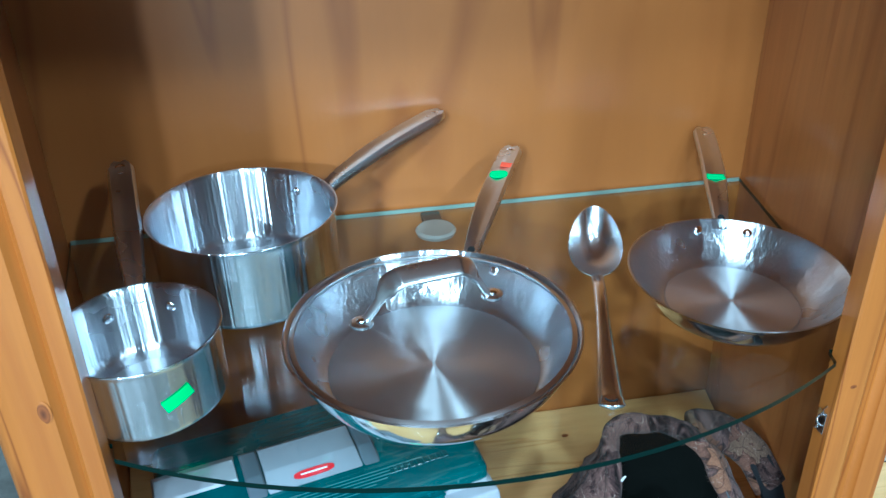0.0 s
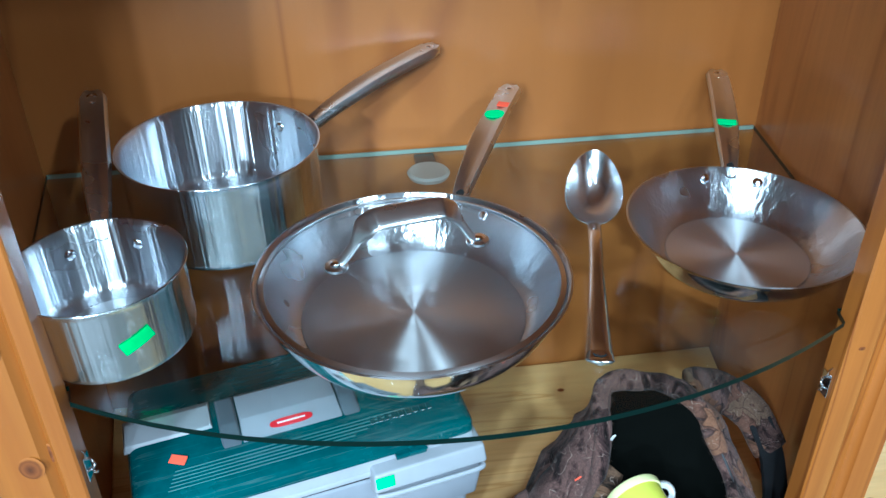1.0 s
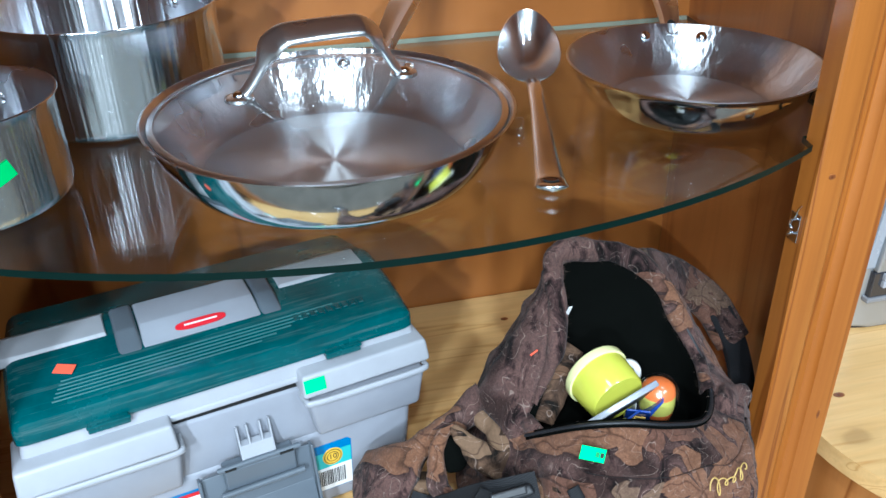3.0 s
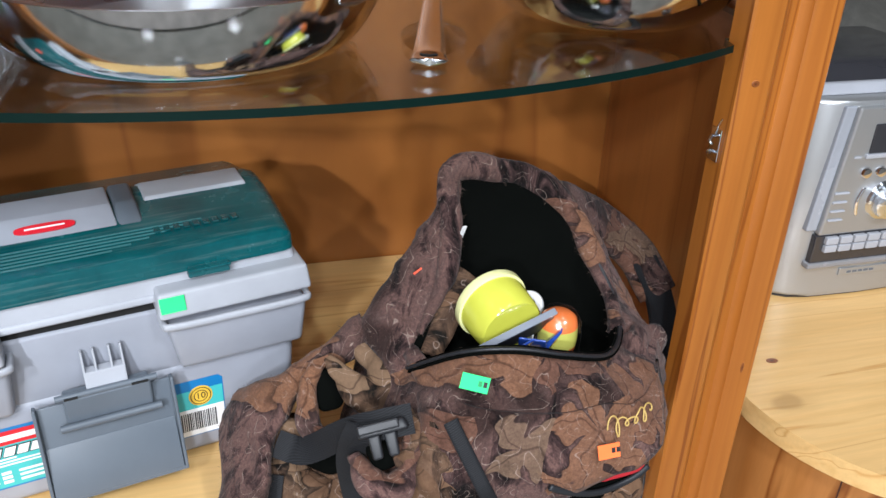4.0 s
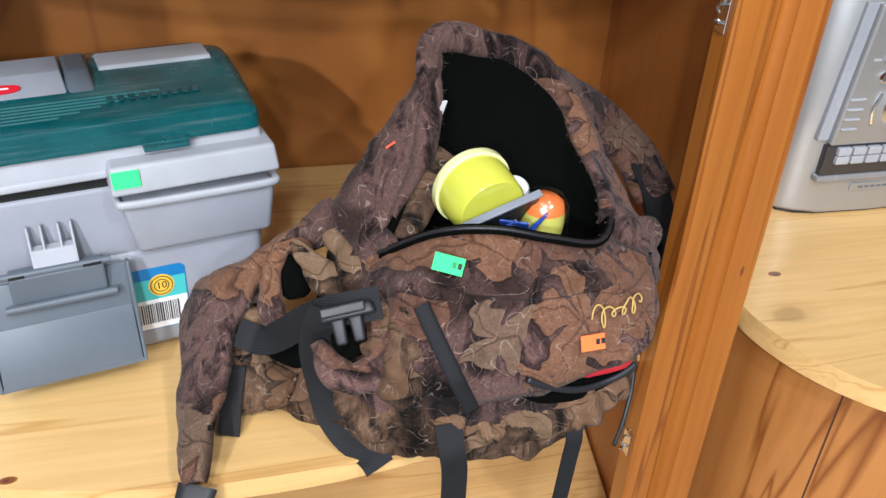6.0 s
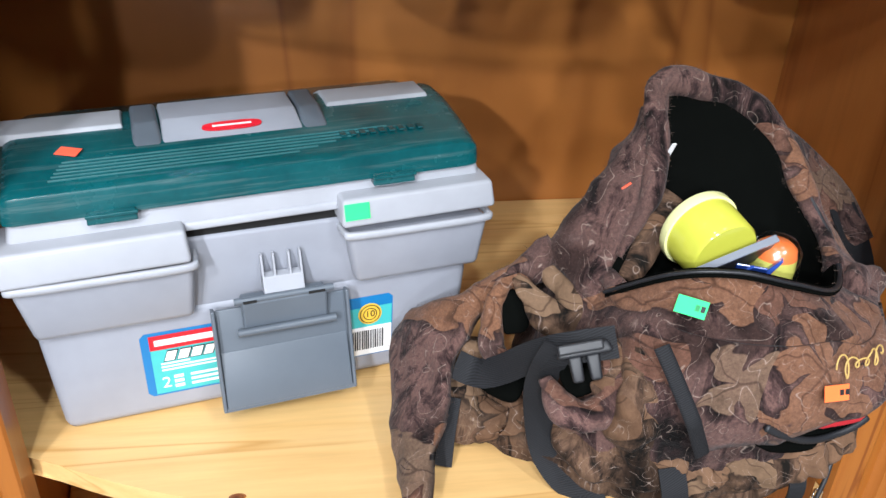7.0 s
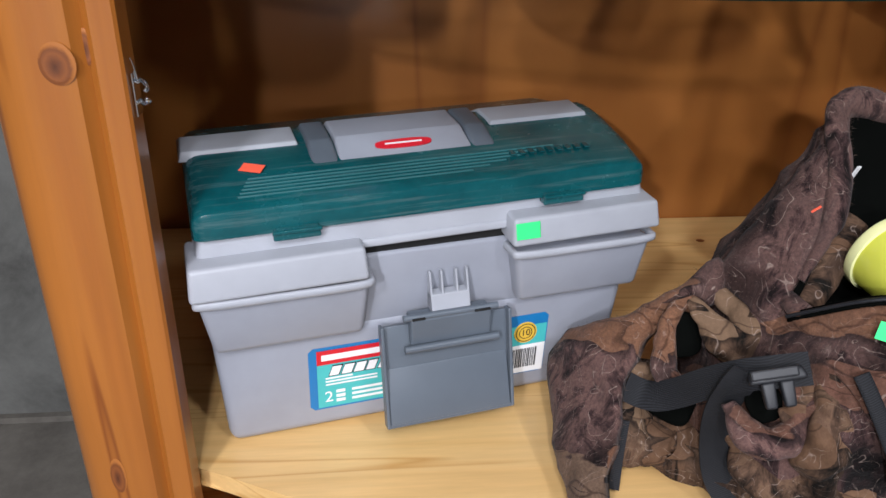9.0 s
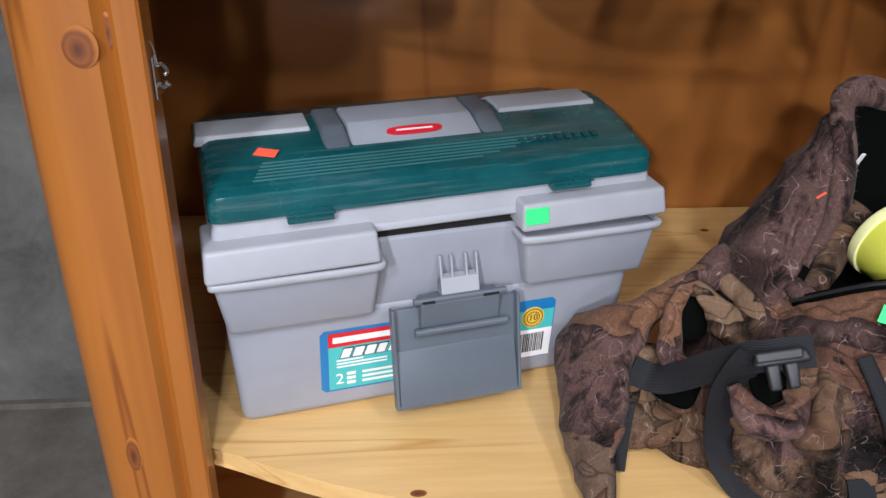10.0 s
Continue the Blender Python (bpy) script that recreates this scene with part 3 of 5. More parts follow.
def saucepan(x, y, r, height, turn, tip, label, spread, flare=0.004):
    """A straight-sided pan with a rolled lip. turn: the way its handle points; tip: (distance, height) of the handle's end."""
    pot = thing("saucepan", label, "saucepan", on_shelf(x, y, r * math.sin(radians(TIP)), turn, TIP))
    t = 0.0022
    outer = [(0, 0.0002), (r * 0.8, 0.0002), (r - 0.006, 0.0012), (r - 0.0018, 0.005), (r, 0.011), (r, height - 0.008), (r + flare * 0.6, height - 0.002), (r + flare, height)]
    rim = [(r + flare * 0.9, height + 0.0009), (r + flare * 0.5, height + 0.0006), (r - t, height - 0.006)]
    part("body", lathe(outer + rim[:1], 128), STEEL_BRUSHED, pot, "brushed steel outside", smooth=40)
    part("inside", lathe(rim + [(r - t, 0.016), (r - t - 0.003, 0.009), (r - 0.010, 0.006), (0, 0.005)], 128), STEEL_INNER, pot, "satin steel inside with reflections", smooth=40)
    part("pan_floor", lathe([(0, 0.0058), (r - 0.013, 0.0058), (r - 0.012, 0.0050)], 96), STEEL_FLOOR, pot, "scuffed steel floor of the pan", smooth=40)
    d, z = tip
    handle_mesh((r - 0.001, 0, height - 0.022), (d, 0, z), 0.010, pot)
    a = spread / r / 2
    rivets(pot, [((math.cos(s * a) * (r - t - 0.0003), math.sin(s * a) * (r - t - 0.0003), height - 0.026), (-math.cos(s * a), -math.sin(s * a), 0)) for s in (-1, 1)])
    return pot


pot_a = saucepan(-0.336, 0.193, 0.0755, 0.083, 100.0, (0.302, 0.128), "small shiny steel saucepan without lid on the glass shelf", 0.066)
pot_b = saucepan(-0.2420, 0.397, 0.1080, 0.104, 32.5, (0.318, 0.138), "large shiny steel saucepan with a long raised handle", 0.080)


def skillet(x, y, r, base, height, turn, tip, label, spread, t=0.0025):
    """A frying pan with curved sloping walls."""
    pan = thing("frying_pan", label, "frying pan", on_shelf(x, y, base * math.sin(radians(TIP)), turn, TIP))
    wall_pts = []
    for i in range(11):
        s = i / 10
        wall_pts.append((base + (r - base) * (s ** 0.8), height * s ** 1.45 + 0.0004))
    inner = [(q - t * 0.9, z + t * 0.7) for q, z in wall_pts[::-1]][1:]
    part("body", lathe([(0, 0.0004), (base * 0.9, 0.0004)] + wall_pts + [(r + 0.001, height + 0.0008)], 128), STEEL_POLISHED, pan, "polished steel outside", smooth=40)
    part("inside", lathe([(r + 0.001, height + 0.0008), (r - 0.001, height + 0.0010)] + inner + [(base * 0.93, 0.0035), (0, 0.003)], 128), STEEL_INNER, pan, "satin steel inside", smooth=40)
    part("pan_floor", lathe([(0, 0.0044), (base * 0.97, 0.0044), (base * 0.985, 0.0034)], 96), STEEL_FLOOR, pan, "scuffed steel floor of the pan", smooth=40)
    d, z = tip
    grip = handle_mesh((r - 0.008, 0, height - 0.012), (d, 0, z), 0.014, pan)
    a = spread / r / 2
    rr, zz = r - 0.011, height * 0.80
    rivets(pan, [((math.cos(s * a) * rr, math.sin(s * a) * rr, zz), (-math.cos(s * a) * 0.8, -math.sin(s * a) * 0.8, 0.55)) for s in (-1, 1)])
    return pan, grip


pan_a, grip_a = skillet(-0.0517, 0.1785, 0.1500, 0.111, 0.053, 64.0, (0.394, 0.083), "large steel frying pan covered by a clear glass lid", 0.07)
pan_b, grip_b = skillet(0.3066, 0.2300, 0.1215, 0.077, 0.046, 71.5, (0.350, 0.077), "small uncovered steel frying pan with sloping sides", 0.066)

lid = thing("pan_lid", "clear glass lid with steel rim and loop handle on the pan", "lid", on_shelf(-0.0517, 0.1785, 0.0035, 10, TIP))
R = 0.1440
RIM_STEEL = steel("rim_steel", (0.80, 0.82, 0.85), 0.28, 0.8, "Z", 0.03)
LID_GLASS = clear("lid_glass", (0.97, 0.98, 0.975), 0.0, 0.06)
part("glass", lathe([(R - 0.004, 0.0505), (R - 0.012, 0.0540), (R - 0.024, 0.0585), (R * 0.7, 0.0628), (R * 0.5, 0.0652), (R * 0.25, 0.0670), (0, 0.0676)], 128), LID_GLASS, lid, "clear low glass dome", smooth=True)
part("rim_band", lathe([(R - 0.004, 0.0485), (R, 0.0480), (R + 0.0010, 0.0490), (R + 0.0010, 0.0508), (R - 0.001, 0.0516), (R - 0.0042, 0.0518), (R - 0.0044, 0.0508)], 128), RIM_STEEL, lid, "bright steel rim band", smooth=50)
loop = [(-0.070, 0.014, 0.0668), (-0.064, 0.0135, 0.0700), (-0.052, 0.012, 0.0860), (-0.043, 0.010, 0.1020), (-0.034, 0.008, 0.1105), (-0.022, 0.007, 0.1130), (0.024, 0.007, 0.1130), (0.036, 0.008, 0.1105), (0.045, 0.010, 0.1020), (0.054, 0.012, 0.0860), (0.064, 0.0135, 0.0700), (0.070, 0.014, 0.0668)]


def loop_section(s):
    w = 0.0050 + 0.0075 * max(0.0, min(1.0, (0.30 - abs(s - 0.5)) / 0.08))
    return oval(w, 0.0028, 14, 3.0)


lp = part("loop_handle", sweep(spline(loop, 6), loop_section, (0, -0.5, 1)), STEEL_HANDLE, lid, "cast steel loop handle", smooth=50)
for s in (-1, 1):
    part("foot", lathe([(0, 0.0805), (0.008, 0.0805), (0.0112, 0.0795), (0.0118, 0.077)], 24, bm=None), STEEL_HANDLE, lp, smooth=40).matrix_local = pose(s * 0.070, 0.013, -0.0127)
    part("rivet", lathe([(0, 0.0835), (0.003, 0.0832), (0.005, 0.0818), (0.0055, 0.0805)], 20), STEEL_POLISHED, lp, smooth=True).matrix_local = pose(s * 0.070, 0.013, -0.0124)

# ---- serving spoon ----
spoon = thing("serving_spoon", "long polished steel serving spoon lying on the glass shelf", "spoon", on_shelf(0.106, 0.080, 0.0, -15.4))
neck = [(0, -0.002, 0.004), (0, 0.03, 0.005), (0, 0.10, 0.016), (0, 0.17, 0.027), (0, 0.205, 0.025), (0, 0.224, 0.019)]


def spoon_section(s):
    w = 0.0135 * math.sqrt(max(0.08, 1 - (1 - s / 0.05) ** 2)) if s < 0.05 else 0.0135 - 0.0060 * min(1, (s - 0.05) / 0.45)
    return oval(w, 0.0026 if s < 0.1 else 0.0048, 14, 2.1)


part("handle", sweep(spline(neck, 8), spoon_section, (0, 0, 1)), SPOON_STEEL, spoon, "polished steel handle", smooth=50)
bm = bmesh.new()
tip = bm.verts.new((0, 0, -0.0210))
rings = []
for i in range(1, 15):
    s = i / 14
    ring = []
    for j in range(32):
        a = 2 * math.pi * j / 32
        u, w = 0.0330 * math.cos(a) * s, 0.050 * math.sin(a) * s
        u *= 1 - 0.18 * (w / 0.05)
        ring.append(bm.verts.new((u, w, 0.0210 * (s * s - 1))))
    rings.append(ring)
for a, b in zip(rings, rings[1:]):
    for j in range(32):
        bm.faces.new((a[j], a[(j + 1) % 32], b[(j + 1) % 32], b[j]))
for j in range(32):
    bm.faces.new((tip, rings[0][j], rings[0][(j + 1) % 32]))
bmesh.ops.recalc_face_normals(bm, faces=bm.faces[:])
bmesh.ops.solidify(bm, geom=bm.faces[:], thickness=0.0012)
sb = part("bowl", bm, SPOON_STEEL, spoon, "polished oval spoon bowl", smooth=60)
sb.matrix_local = pose(0, 0.266, 0.0455, 33)
# Black disc stands for the shade in the spoon's hole.
part("hanging_hole", lathe([(0, 0.0001), (0.0055, 0.0001), (0.0062, 0.0008), (0.0078, 0.0002)], 24), HOLE_SHADE, spoon, smooth=True).matrix_local = pose(0, 0.012, 0.0068)


# price labels on the pans
def curved_sticker(parent, r, ang, z, w, h, tilt, mat, label):
    """A paper label wrapped on an upright wall of radius r."""
    bm = bmesh.new()
    c, sn = math.cos(radians(tilt)), math.sin(radians(tilt))
    grid = []
    for i in range(9):
        row = []
        for j in (-1, 1):
            u, v = w * (i / 8 - 0.5), h * j / 2
            u, v = u * c - v * sn, u * sn + v * c
            a = radians(ang) + u / r
            row.append(bm.verts.new((r * math.cos(a), r * math.sin(a), z + v)))
        grid.append(row)
    for a, b in zip(grid, grid[1:]):
        bm.faces.new((a[0], b[0], b[1], a[1]))
    bmesh.ops.solidify(bm, geom=bm.faces[:], thickness=-0.0003)
    return part("price_sticker", bm, mat, parent, label)


curved_sticker(pot_a, 0.0762, -60 - 100, 0.043, 0.030, 0.0135, 20, STICK_GREEN, "fluorescent green price sticker")


def grip_sticker(grip, index, outline, mat, label, turn=0.0):
    h, fs = grip
    p, side_v, up, d = fs[index]
    m = Matrix((side_v, d, up)).transposed().to_4x4()
    m.translation = p + up * 0.0050
    bm = prism(outline, 0, 0.0004)
    ob = part("price_sticker", bm, mat, h, label)
    ob.matrix_local = m @ pose(0, 0, 0, 0, 0, turn)
    return ob


grip_sticker(grip_a, -12, [(x, y) for x, y in oval(0.0125, 0.0095, 14, 2.4)], STICK_GREEN, "fluorescent green price sticker", 20)
grip_sticker(grip_a, -9, [(-0.002, -0.007), (0.012, -0.005), (0.012, 0.007), (-0.004, 0.005)], STICK_RED, "fluorescent red price sticker", -8)
grip_sticker(grip_b, 14, [(-0.0125, -0.0052), (0.0125, -0.0052), (0.0125, 0.0052), (-0.0125, 0.0052)], STICK_GREEN, "fluorescent green price sticker")

# knots in the posts and the back edge of the board
for x, y, z, rx, rz in ((-0.405, 0.0943, 0.804, 0.011, 0.0135), (-0.3895, 0.1030, 0.812, 0.0055, 0.0115), (-0.402, 0.0947, 0.935, 0.006, 0.012), (-0.422, 0.0943, 0.475, 0.006, 0.018), (0.383, 0.0988, 0.836, 0.004, 0.003), (0.440, 0.1028, 0.545, 0.002, 0.007)):
    k = part("knot", lathe([(0, 0.0003), (0.8, 0.0003), (1.0, 0.0)], 24), KNOT, cabinet, "dark brown knot")
    k.matrix_world = Matrix.Translation((x, y, z)) @ pose(0, 0, 0, 90) @ Matrix.Diagonal((rx, rz, 1, 1))
k = part("knot", lathe([(0, 0.0003), (0.8, 0.0003), (1.0, 0.0)], 20), KNOT, cabinet, "small brown knot")
k.matrix_world = Matrix.Translation((0.215, 0.505, BOARD_Z)) @ Matrix.Diagonal((0.006, 0.004, 1, 1))
k = part("knot", lathe([(0, 0.0003), (0.8, 0.0003), (1.0, 0.0)], 20), KNOT, cabinet, "small brown knot")
k.matrix_world = Matrix.Translation((-0.195, 0.062, BOARD_Z)) @ Matrix.Diagonal((0.007, 0.004, 1, 1))

# ---- tackle box ----
BOX = pose(-0.349, 0.147, BOARD_Z + 0.0005, 0, 0, 12.5)
tackle = thing("tackle_box", "grey plastic tackle box with a smoky teal lid, latch hanging open", "tackle box", BOX)
W, D = 0.372, 0.205


def teal_lid():
    """Smoky teal plastic, dusted and scuffed along the ribs."""
    m, nt, b = material("smoky_teal_plastic")
    v = coords(nt)
    n = noise_tex(nt, v, 9, 5, 0.65)
    c = ramp(nt, n.outputs[0], [(0.3, (0.001, 0.040, 0.048)), (0.6, (0.003, 0.085, 0.096)), (0.85, (0.015, 0.125, 0.130))])
    st = noise_tex(nt, coords(nt, (3, 60, 60)), 3.0, 4, 0.7)
    sf = ramp(nt, st.outputs[0], [(0.52, (0, 0, 0)), (0.75, (0.35, 0.35, 0.35))])
    nt.links.new(mix(nt, sf.outputs[0], c.outputs[0], (0.16, 0.22, 0.22)), b.inputs["Base Color"])
    r = ramp(nt, n.outputs[0], [(0.3, (0.20, 0.20, 0.20)), (0.8, (0.34, 0.34, 0.34))])
    nt.links.new(r.outputs[0], b.inputs["Roughness"])
    return m


TEAL = teal_lid()
WORN_TEAL = plastic("scuffed_teal_plastic", (0.020, 0.108, 0.116), 0.4, 0.2)
body = part("body", taper((0.006, W - 0.008, 0.004, D - 0.012), (0.0, W, -0.002, D), 0.0, 0.112, 0.010, 4), GREY_PLASTIC, tackle, "light grey tapered plastic body", smooth=50)
part("upper_body", taper((0.004, W - 0.004, 0.001, D - 0.006), (0.002, W - 0.002, 0.0, D - 0.004), 0.105, 0.1735, 0.004), GREY_PLASTIC, body, smooth=50)
# Black filler painted in for the shade between lid and body.
part("gap_shade", block(0.010, W - 0.006, 0.003, D - 0.02, 0.165, 0.196, 0.002), HOLE_SHADE, body)


def tray_bulge(x0, x1, z0, z1):
    part("tray_front", taper((x0 + 0.009, x1 - 0.004, -0.012, 0.03), (x0, x1, -0.021, 0.03), z0, z1, 0.006, 4), GREY_PLASTIC, body, "bulging grey tray front", smooth=50)
    bm = bmesh.new()
    path = [(x0 - 0.001, 0.03, z1), (x0 - 0.001, -0.014, z1), (x0 + 0.007, -0.0225, z1), ((x0 + x1) / 2, -0.0235, z1), (x1 - 0.006, -0.0225, z1), (x1 + 0.001, -0.014, z1), (x1 + 0.001, 0.004, z1)]
    sweep(spline(path, 6), lambda s: oval(0.0028, 0.0036, 10, 2.6), (0, 0, 1), bm)
    part("lip", bm, PALE_PLASTIC, body, "rounded pale grey lip", smooth=60)


tray_bulge(-0.007, 0.127, 0.106, 0.160)
tray_bulge(0.252, 0.381, 0.112, 0.166)
# the lid stands ajar at one end
lidbox = part("lid_frame", taper((-0.003, W + 0.010, -0.006, D + 0.002), (0.004, W + 0.006, 0.002, D - 0.004), 0.182, 0.216, 0.006, 4), PALE_PLASTIC, tackle, "light grey lid frame", smooth=50)
LID_TILT = pose(0, 0, -0.0025, 0, -0.75, 0)
lidbox.matrix_local = LID_TILT
part("lid_lip", taper((-0.010, 0.128, -0.027, 0.03), (-0.008, 0.126, -0.021, 0.03), 0.1665, 0.193, 0.0035, 4), PALE_PLASTIC, lidbox, smooth=50)
part("lid_lip", taper((0.249, 0.387, -0.026, 0.03), (0.251, 0.385, -0.020, 0.03), 0.1745, 0.198, 0.0035, 4), PALE_PLASTIC, lidbox, smooth=50)
part("lid_rib", taper((0.126, 0.251, -0.007, 0.01), (0.126, 0.251, -0.0055, 0.01), 0.184, 0.191, 0.002), PALE_PLASTIC, lidbox, smooth=50)


def teal_shell():
    """The lid's shell: a low roof with rounded shoulders, swept along the box."""
    section = [(0.000, 0.207), (-0.0050, 0.2075), (-0.0046, 0.2262), (-0.0036, 0.2288), (-0.0015, 0.2300), (0.006, 0.2322), (0.035, 0.2390), (0.070, 0.2440), (0.090, 0.2455), (0.112, 0.2450), (0.130, 0.2385), (0.180, 0.2250), (D + 0.001, 0.2190), (D + 0.003, 0.209), (D, 0.207)]
    bm = bmesh.new()
    rings = []
    end = W + 0.007
    for x, shrink, drop in ((-0.001, 0.93, 0.010), (0.0005, 0.965, 0.006), (0.004, 0.988, 0.0025), (0.009, 0.998, 0.0005), (0.015, 1.0, 0.0), (end - 0.020, 1.0, 0.0), (end - 0.012, 0.998, 0.0005), (end - 0.006, 0.988, 0.0025), (end - 0.002, 0.965, 0.006), (end, 0.93, 0.010)):
        rings.append([bm.verts.new((x, D / 2 + (y - D / 2) * shrink, z - (drop if z > 0.215 else 0))) for y, z in section])
    k = len(section)
    for a, b in zip(rings, rings[1:]):
        for i in range(k):
            bm.faces.new((a[i], a[(i + 1) % k], b[(i + 1) % k], b[i]))
    bm.faces.new(rings[0])
    bm.faces.new(rings[-1])
    return bm


shell = part("teal_lid", teal_shell(), TEAL, tackle, "smoky teal see-through plastic lid", smooth=28)
shell.matrix_local = LID_TILT
for i in range(6):
    y = 0.010 + i * 0.0042
    z = 0.2322 + (y - 0.006) * 0.234
    part("rib", block(0.036 + 0.002 * i, 0.225 + 0.016 * i, y - 0.0008, y + 0.0008, z - 0.001, z + 0.0009, 0.0004, 1), WORN_TEAL, shell, "pale scuffed rib")
for x in (0.076, 0.299):
    t = part("tab", taper((x - 0.0185, x + 0.0185, -0.011, 0.0), (x - 0.0175, x + 0.0175, -0.010, 0.0), 0.2025, 0.2115, 0.0015), TEAL, shell, "teal snap tab", smooth=50)
    part("tab_ridge", block(x - 0.019, x + 0.019, -0.0125, -0.009, 0.2085, 0.2115, 0.001), TEAL, shell)
# raised lettering block on the lid, as plain bars
for i in range(9):
    x = 0.262 + i * 0.0085
    part("raised_mark", block(x, x + 0.0055, 0.020, 0.031, 0.2376, 0.2392, 0.0005, 1), TEAL, shell).matrix_local = pose(0, 0, -0.0008 + 0, 0, 0, 0)
# grey caps and carrying handle on the lid
for x0, x1 in ((-0.004, 0.094), (0.262, 0.360)):
    part("cap", taper((x0, x1, 0.074, 0.128), (x0 + 0.003, x1 - 0.002, 0.078, 0.112), 0.2400, 0.2480, 0.0012), PALE_PLASTIC, shell, "grey end cap", smooth=50)
handle_bar = part("carrying_handle", taper((0.121, 0.236, 0.036, 0.130), (0.123, 0.234, 0.072, 0.112), 0.2375, 0.2500, 0.0015), GREY_PLASTIC, tackle, "folded grey carrying handle", smooth=50)
handle_bar.matrix_local = LID_TILT
for x0, x1 in ((0.098, 0.122), (0.235, 0.258)):
    part("handle_end", taper((x0, x1, 0.033, 0.130), (x0 + 0.002, x1 - 0.002, 0.070, 0.114), 0.2365, 0.2500, 0.003, 3), SLATE_PLASTIC, handle_bar, "dark grey handle hinge", smooth=50)
RED = flat("red_badge", (0.62, 0.012, 0.025), 0.4)
bm = bmesh.new()
ring = oval(0.0245, 0.0052, 28, 2.8)
prism(ring, 0, 0.0012, bm=bm)
badge = part("badge", bm, RED, handle_bar, "red oval maker badge")
badge.matrix_local = pose(0.178, 0.0550, 0.2446, 19, 0, 0)
WHITE_PRINT = flat("white_print", (0.82, 0.82, 0.82), 0.5)
part("badge_bar", block(-0.016, 0.016, -0.0008, 0.0010, 0.0012, 0.0015), WHITE_PRINT, badge)

# latch, hanging open in front
flap = part("latch", taper((0.136, 0.250, -0.0055, -0.0025), (0.136, 0.250, -0.0055, -0.0025), -0.088, 0.0, 0.001), SLATE_PLASTIC, tackle, "dark grey latch flap hanging open", smooth=50)
FLAP = pose(0, -0.008, 0.108, -14)
flap.matrix_local = FLAP
part("rim", block(0.1345, 0.1375, -0.013, -0.002, -0.090, 0.002, 0.001), SLATE_PLASTIC, flap)
part("rim", block(0.2485, 0.2515, -0.013, -0.002, -0.090, 0.002, 0.001), SLATE_PLASTIC, flap)
part("rim", block(0.1345, 0.2515, -0.012, -0.002, -0.091, -0.087, 0.001), SLATE_PLASTIC, flap)
part("ridge", taper((0.138, 0.248, -0.0125, -0.004), (0.138, 0.248, -0.006, -0.004), -0.088, -0.038, 0.001), SLATE_PLASTIC, flap, smooth=50)
block_m = part("latch_block", block(0.160, 0.232, -0.018, -0.001, 0.101, 0.127, 0.002), SLATE_PLASTIC, tackle, "dark grey hinge block")
block_m.matrix_local = pose(0, -0.005, -0.009)
part("pin", sweep([Vector((0.154, -0.021, 0.1005)), Vector((0.238, -0.021, 0.1005))], lambda s: oval(0.0034, 0.0034, 12)), SLATE_PLASTIC, block_m, smooth=50)
part("pin", sweep([Vector((0.154, -0.015, 0.128)), Vector((0.238, -0.015, 0.128))], lambda s: oval(0.0030, 0.0030, 12)), SLATE_PLASTIC, block_m, smooth=50)
# Black patches stand for shade in the block's slots.
for x0, x1 in ((0.161, 0.172), (0.216, 0.230)):
    part("slot", block(x0, x1, -0.0195, -0.012, 0.1272, 0.1288), HOLE_SHADE, block_m)
clip = part("keeper", taper((0.180, 0.214, -0.016, 0.0), (0.180, 0.214, -0.010, 0.0), 0.124, 0.140, 0.001), PALE_PLASTIC, tackle, "pale grey finned keeper")
clip.matrix_local = pose(0, -0.003, -0.006)
for x in (0.180, 0.190, 0.203, 0.2125):
    part("fin", taper((x, x + 0.0018, -0.015, 0.001), (x, x + 0.0018, -0.003, 0.001), 0.126, 0.158, 0.0003, 1), PALE_PLASTIC, clip)

# paper label round the latch
LABEL_BLUE = flat("label_blue", (0.010, 0.17, 0.42), 0.4)
LABEL_TEAL = flat("label_teal", (0.06, 0.46, 0.46), 0.4)
YELLOW_SEAL = flat("label_yellow", (0.72, 0.45, 0.05), 0.4)
BLACK_PRINT = flat("black_print", (0.012, 0.012, 0.014), 0.5)


def front_y(z):
    return 0.004 - 0.006 * z / 0.112


def decal(name, x0, x1, z0, z1, mat, level, parent, label="", corner=0.0):
    """A flat printed patch on the sloping front of the box."""
    lift = 0.0004 * (level + 1)
    o = [(x0 + corner, z0), (x1 - corner, z0), (x1, z0 + corner), (x1, z1 - corner), (x1 - corner, z1), (x0 + corner, z1), (x0, z1 - corner), (x0, z0 + corner)] if corner else [(x0, z0), (x1, z0), (x1, z1), (x0, z1)]
    bm = bmesh.new()
    bm.faces.new([bm.verts.new((x, front_y(z) - lift, z)) for x, z in o])
    lo = [bm.verts.new((x, front_y(z) - lift + 0.0003, z)) for x, z in o]
    bm.faces.new(lo[::-1])
    return part(name, bm, mat, parent, label)


paper = decal("paper_label", 0.076, 0.298, 0.022, 0.090, LABEL_BLUE, 0, body, "blue and teal paper label with white print", 0.004)
decal("teal_field", 0.083, 0.298 - 0.001, 0.024, 0.078, LABEL_TEAL, 1, paper)
decal("red_field", 0.083, 0.146, 0.072, 0.087, RED, 2, paper)
decal("white_bar", 0.087, 0.139, 0.0765, 0.0825, WHITE_PRINT, 3, paper)


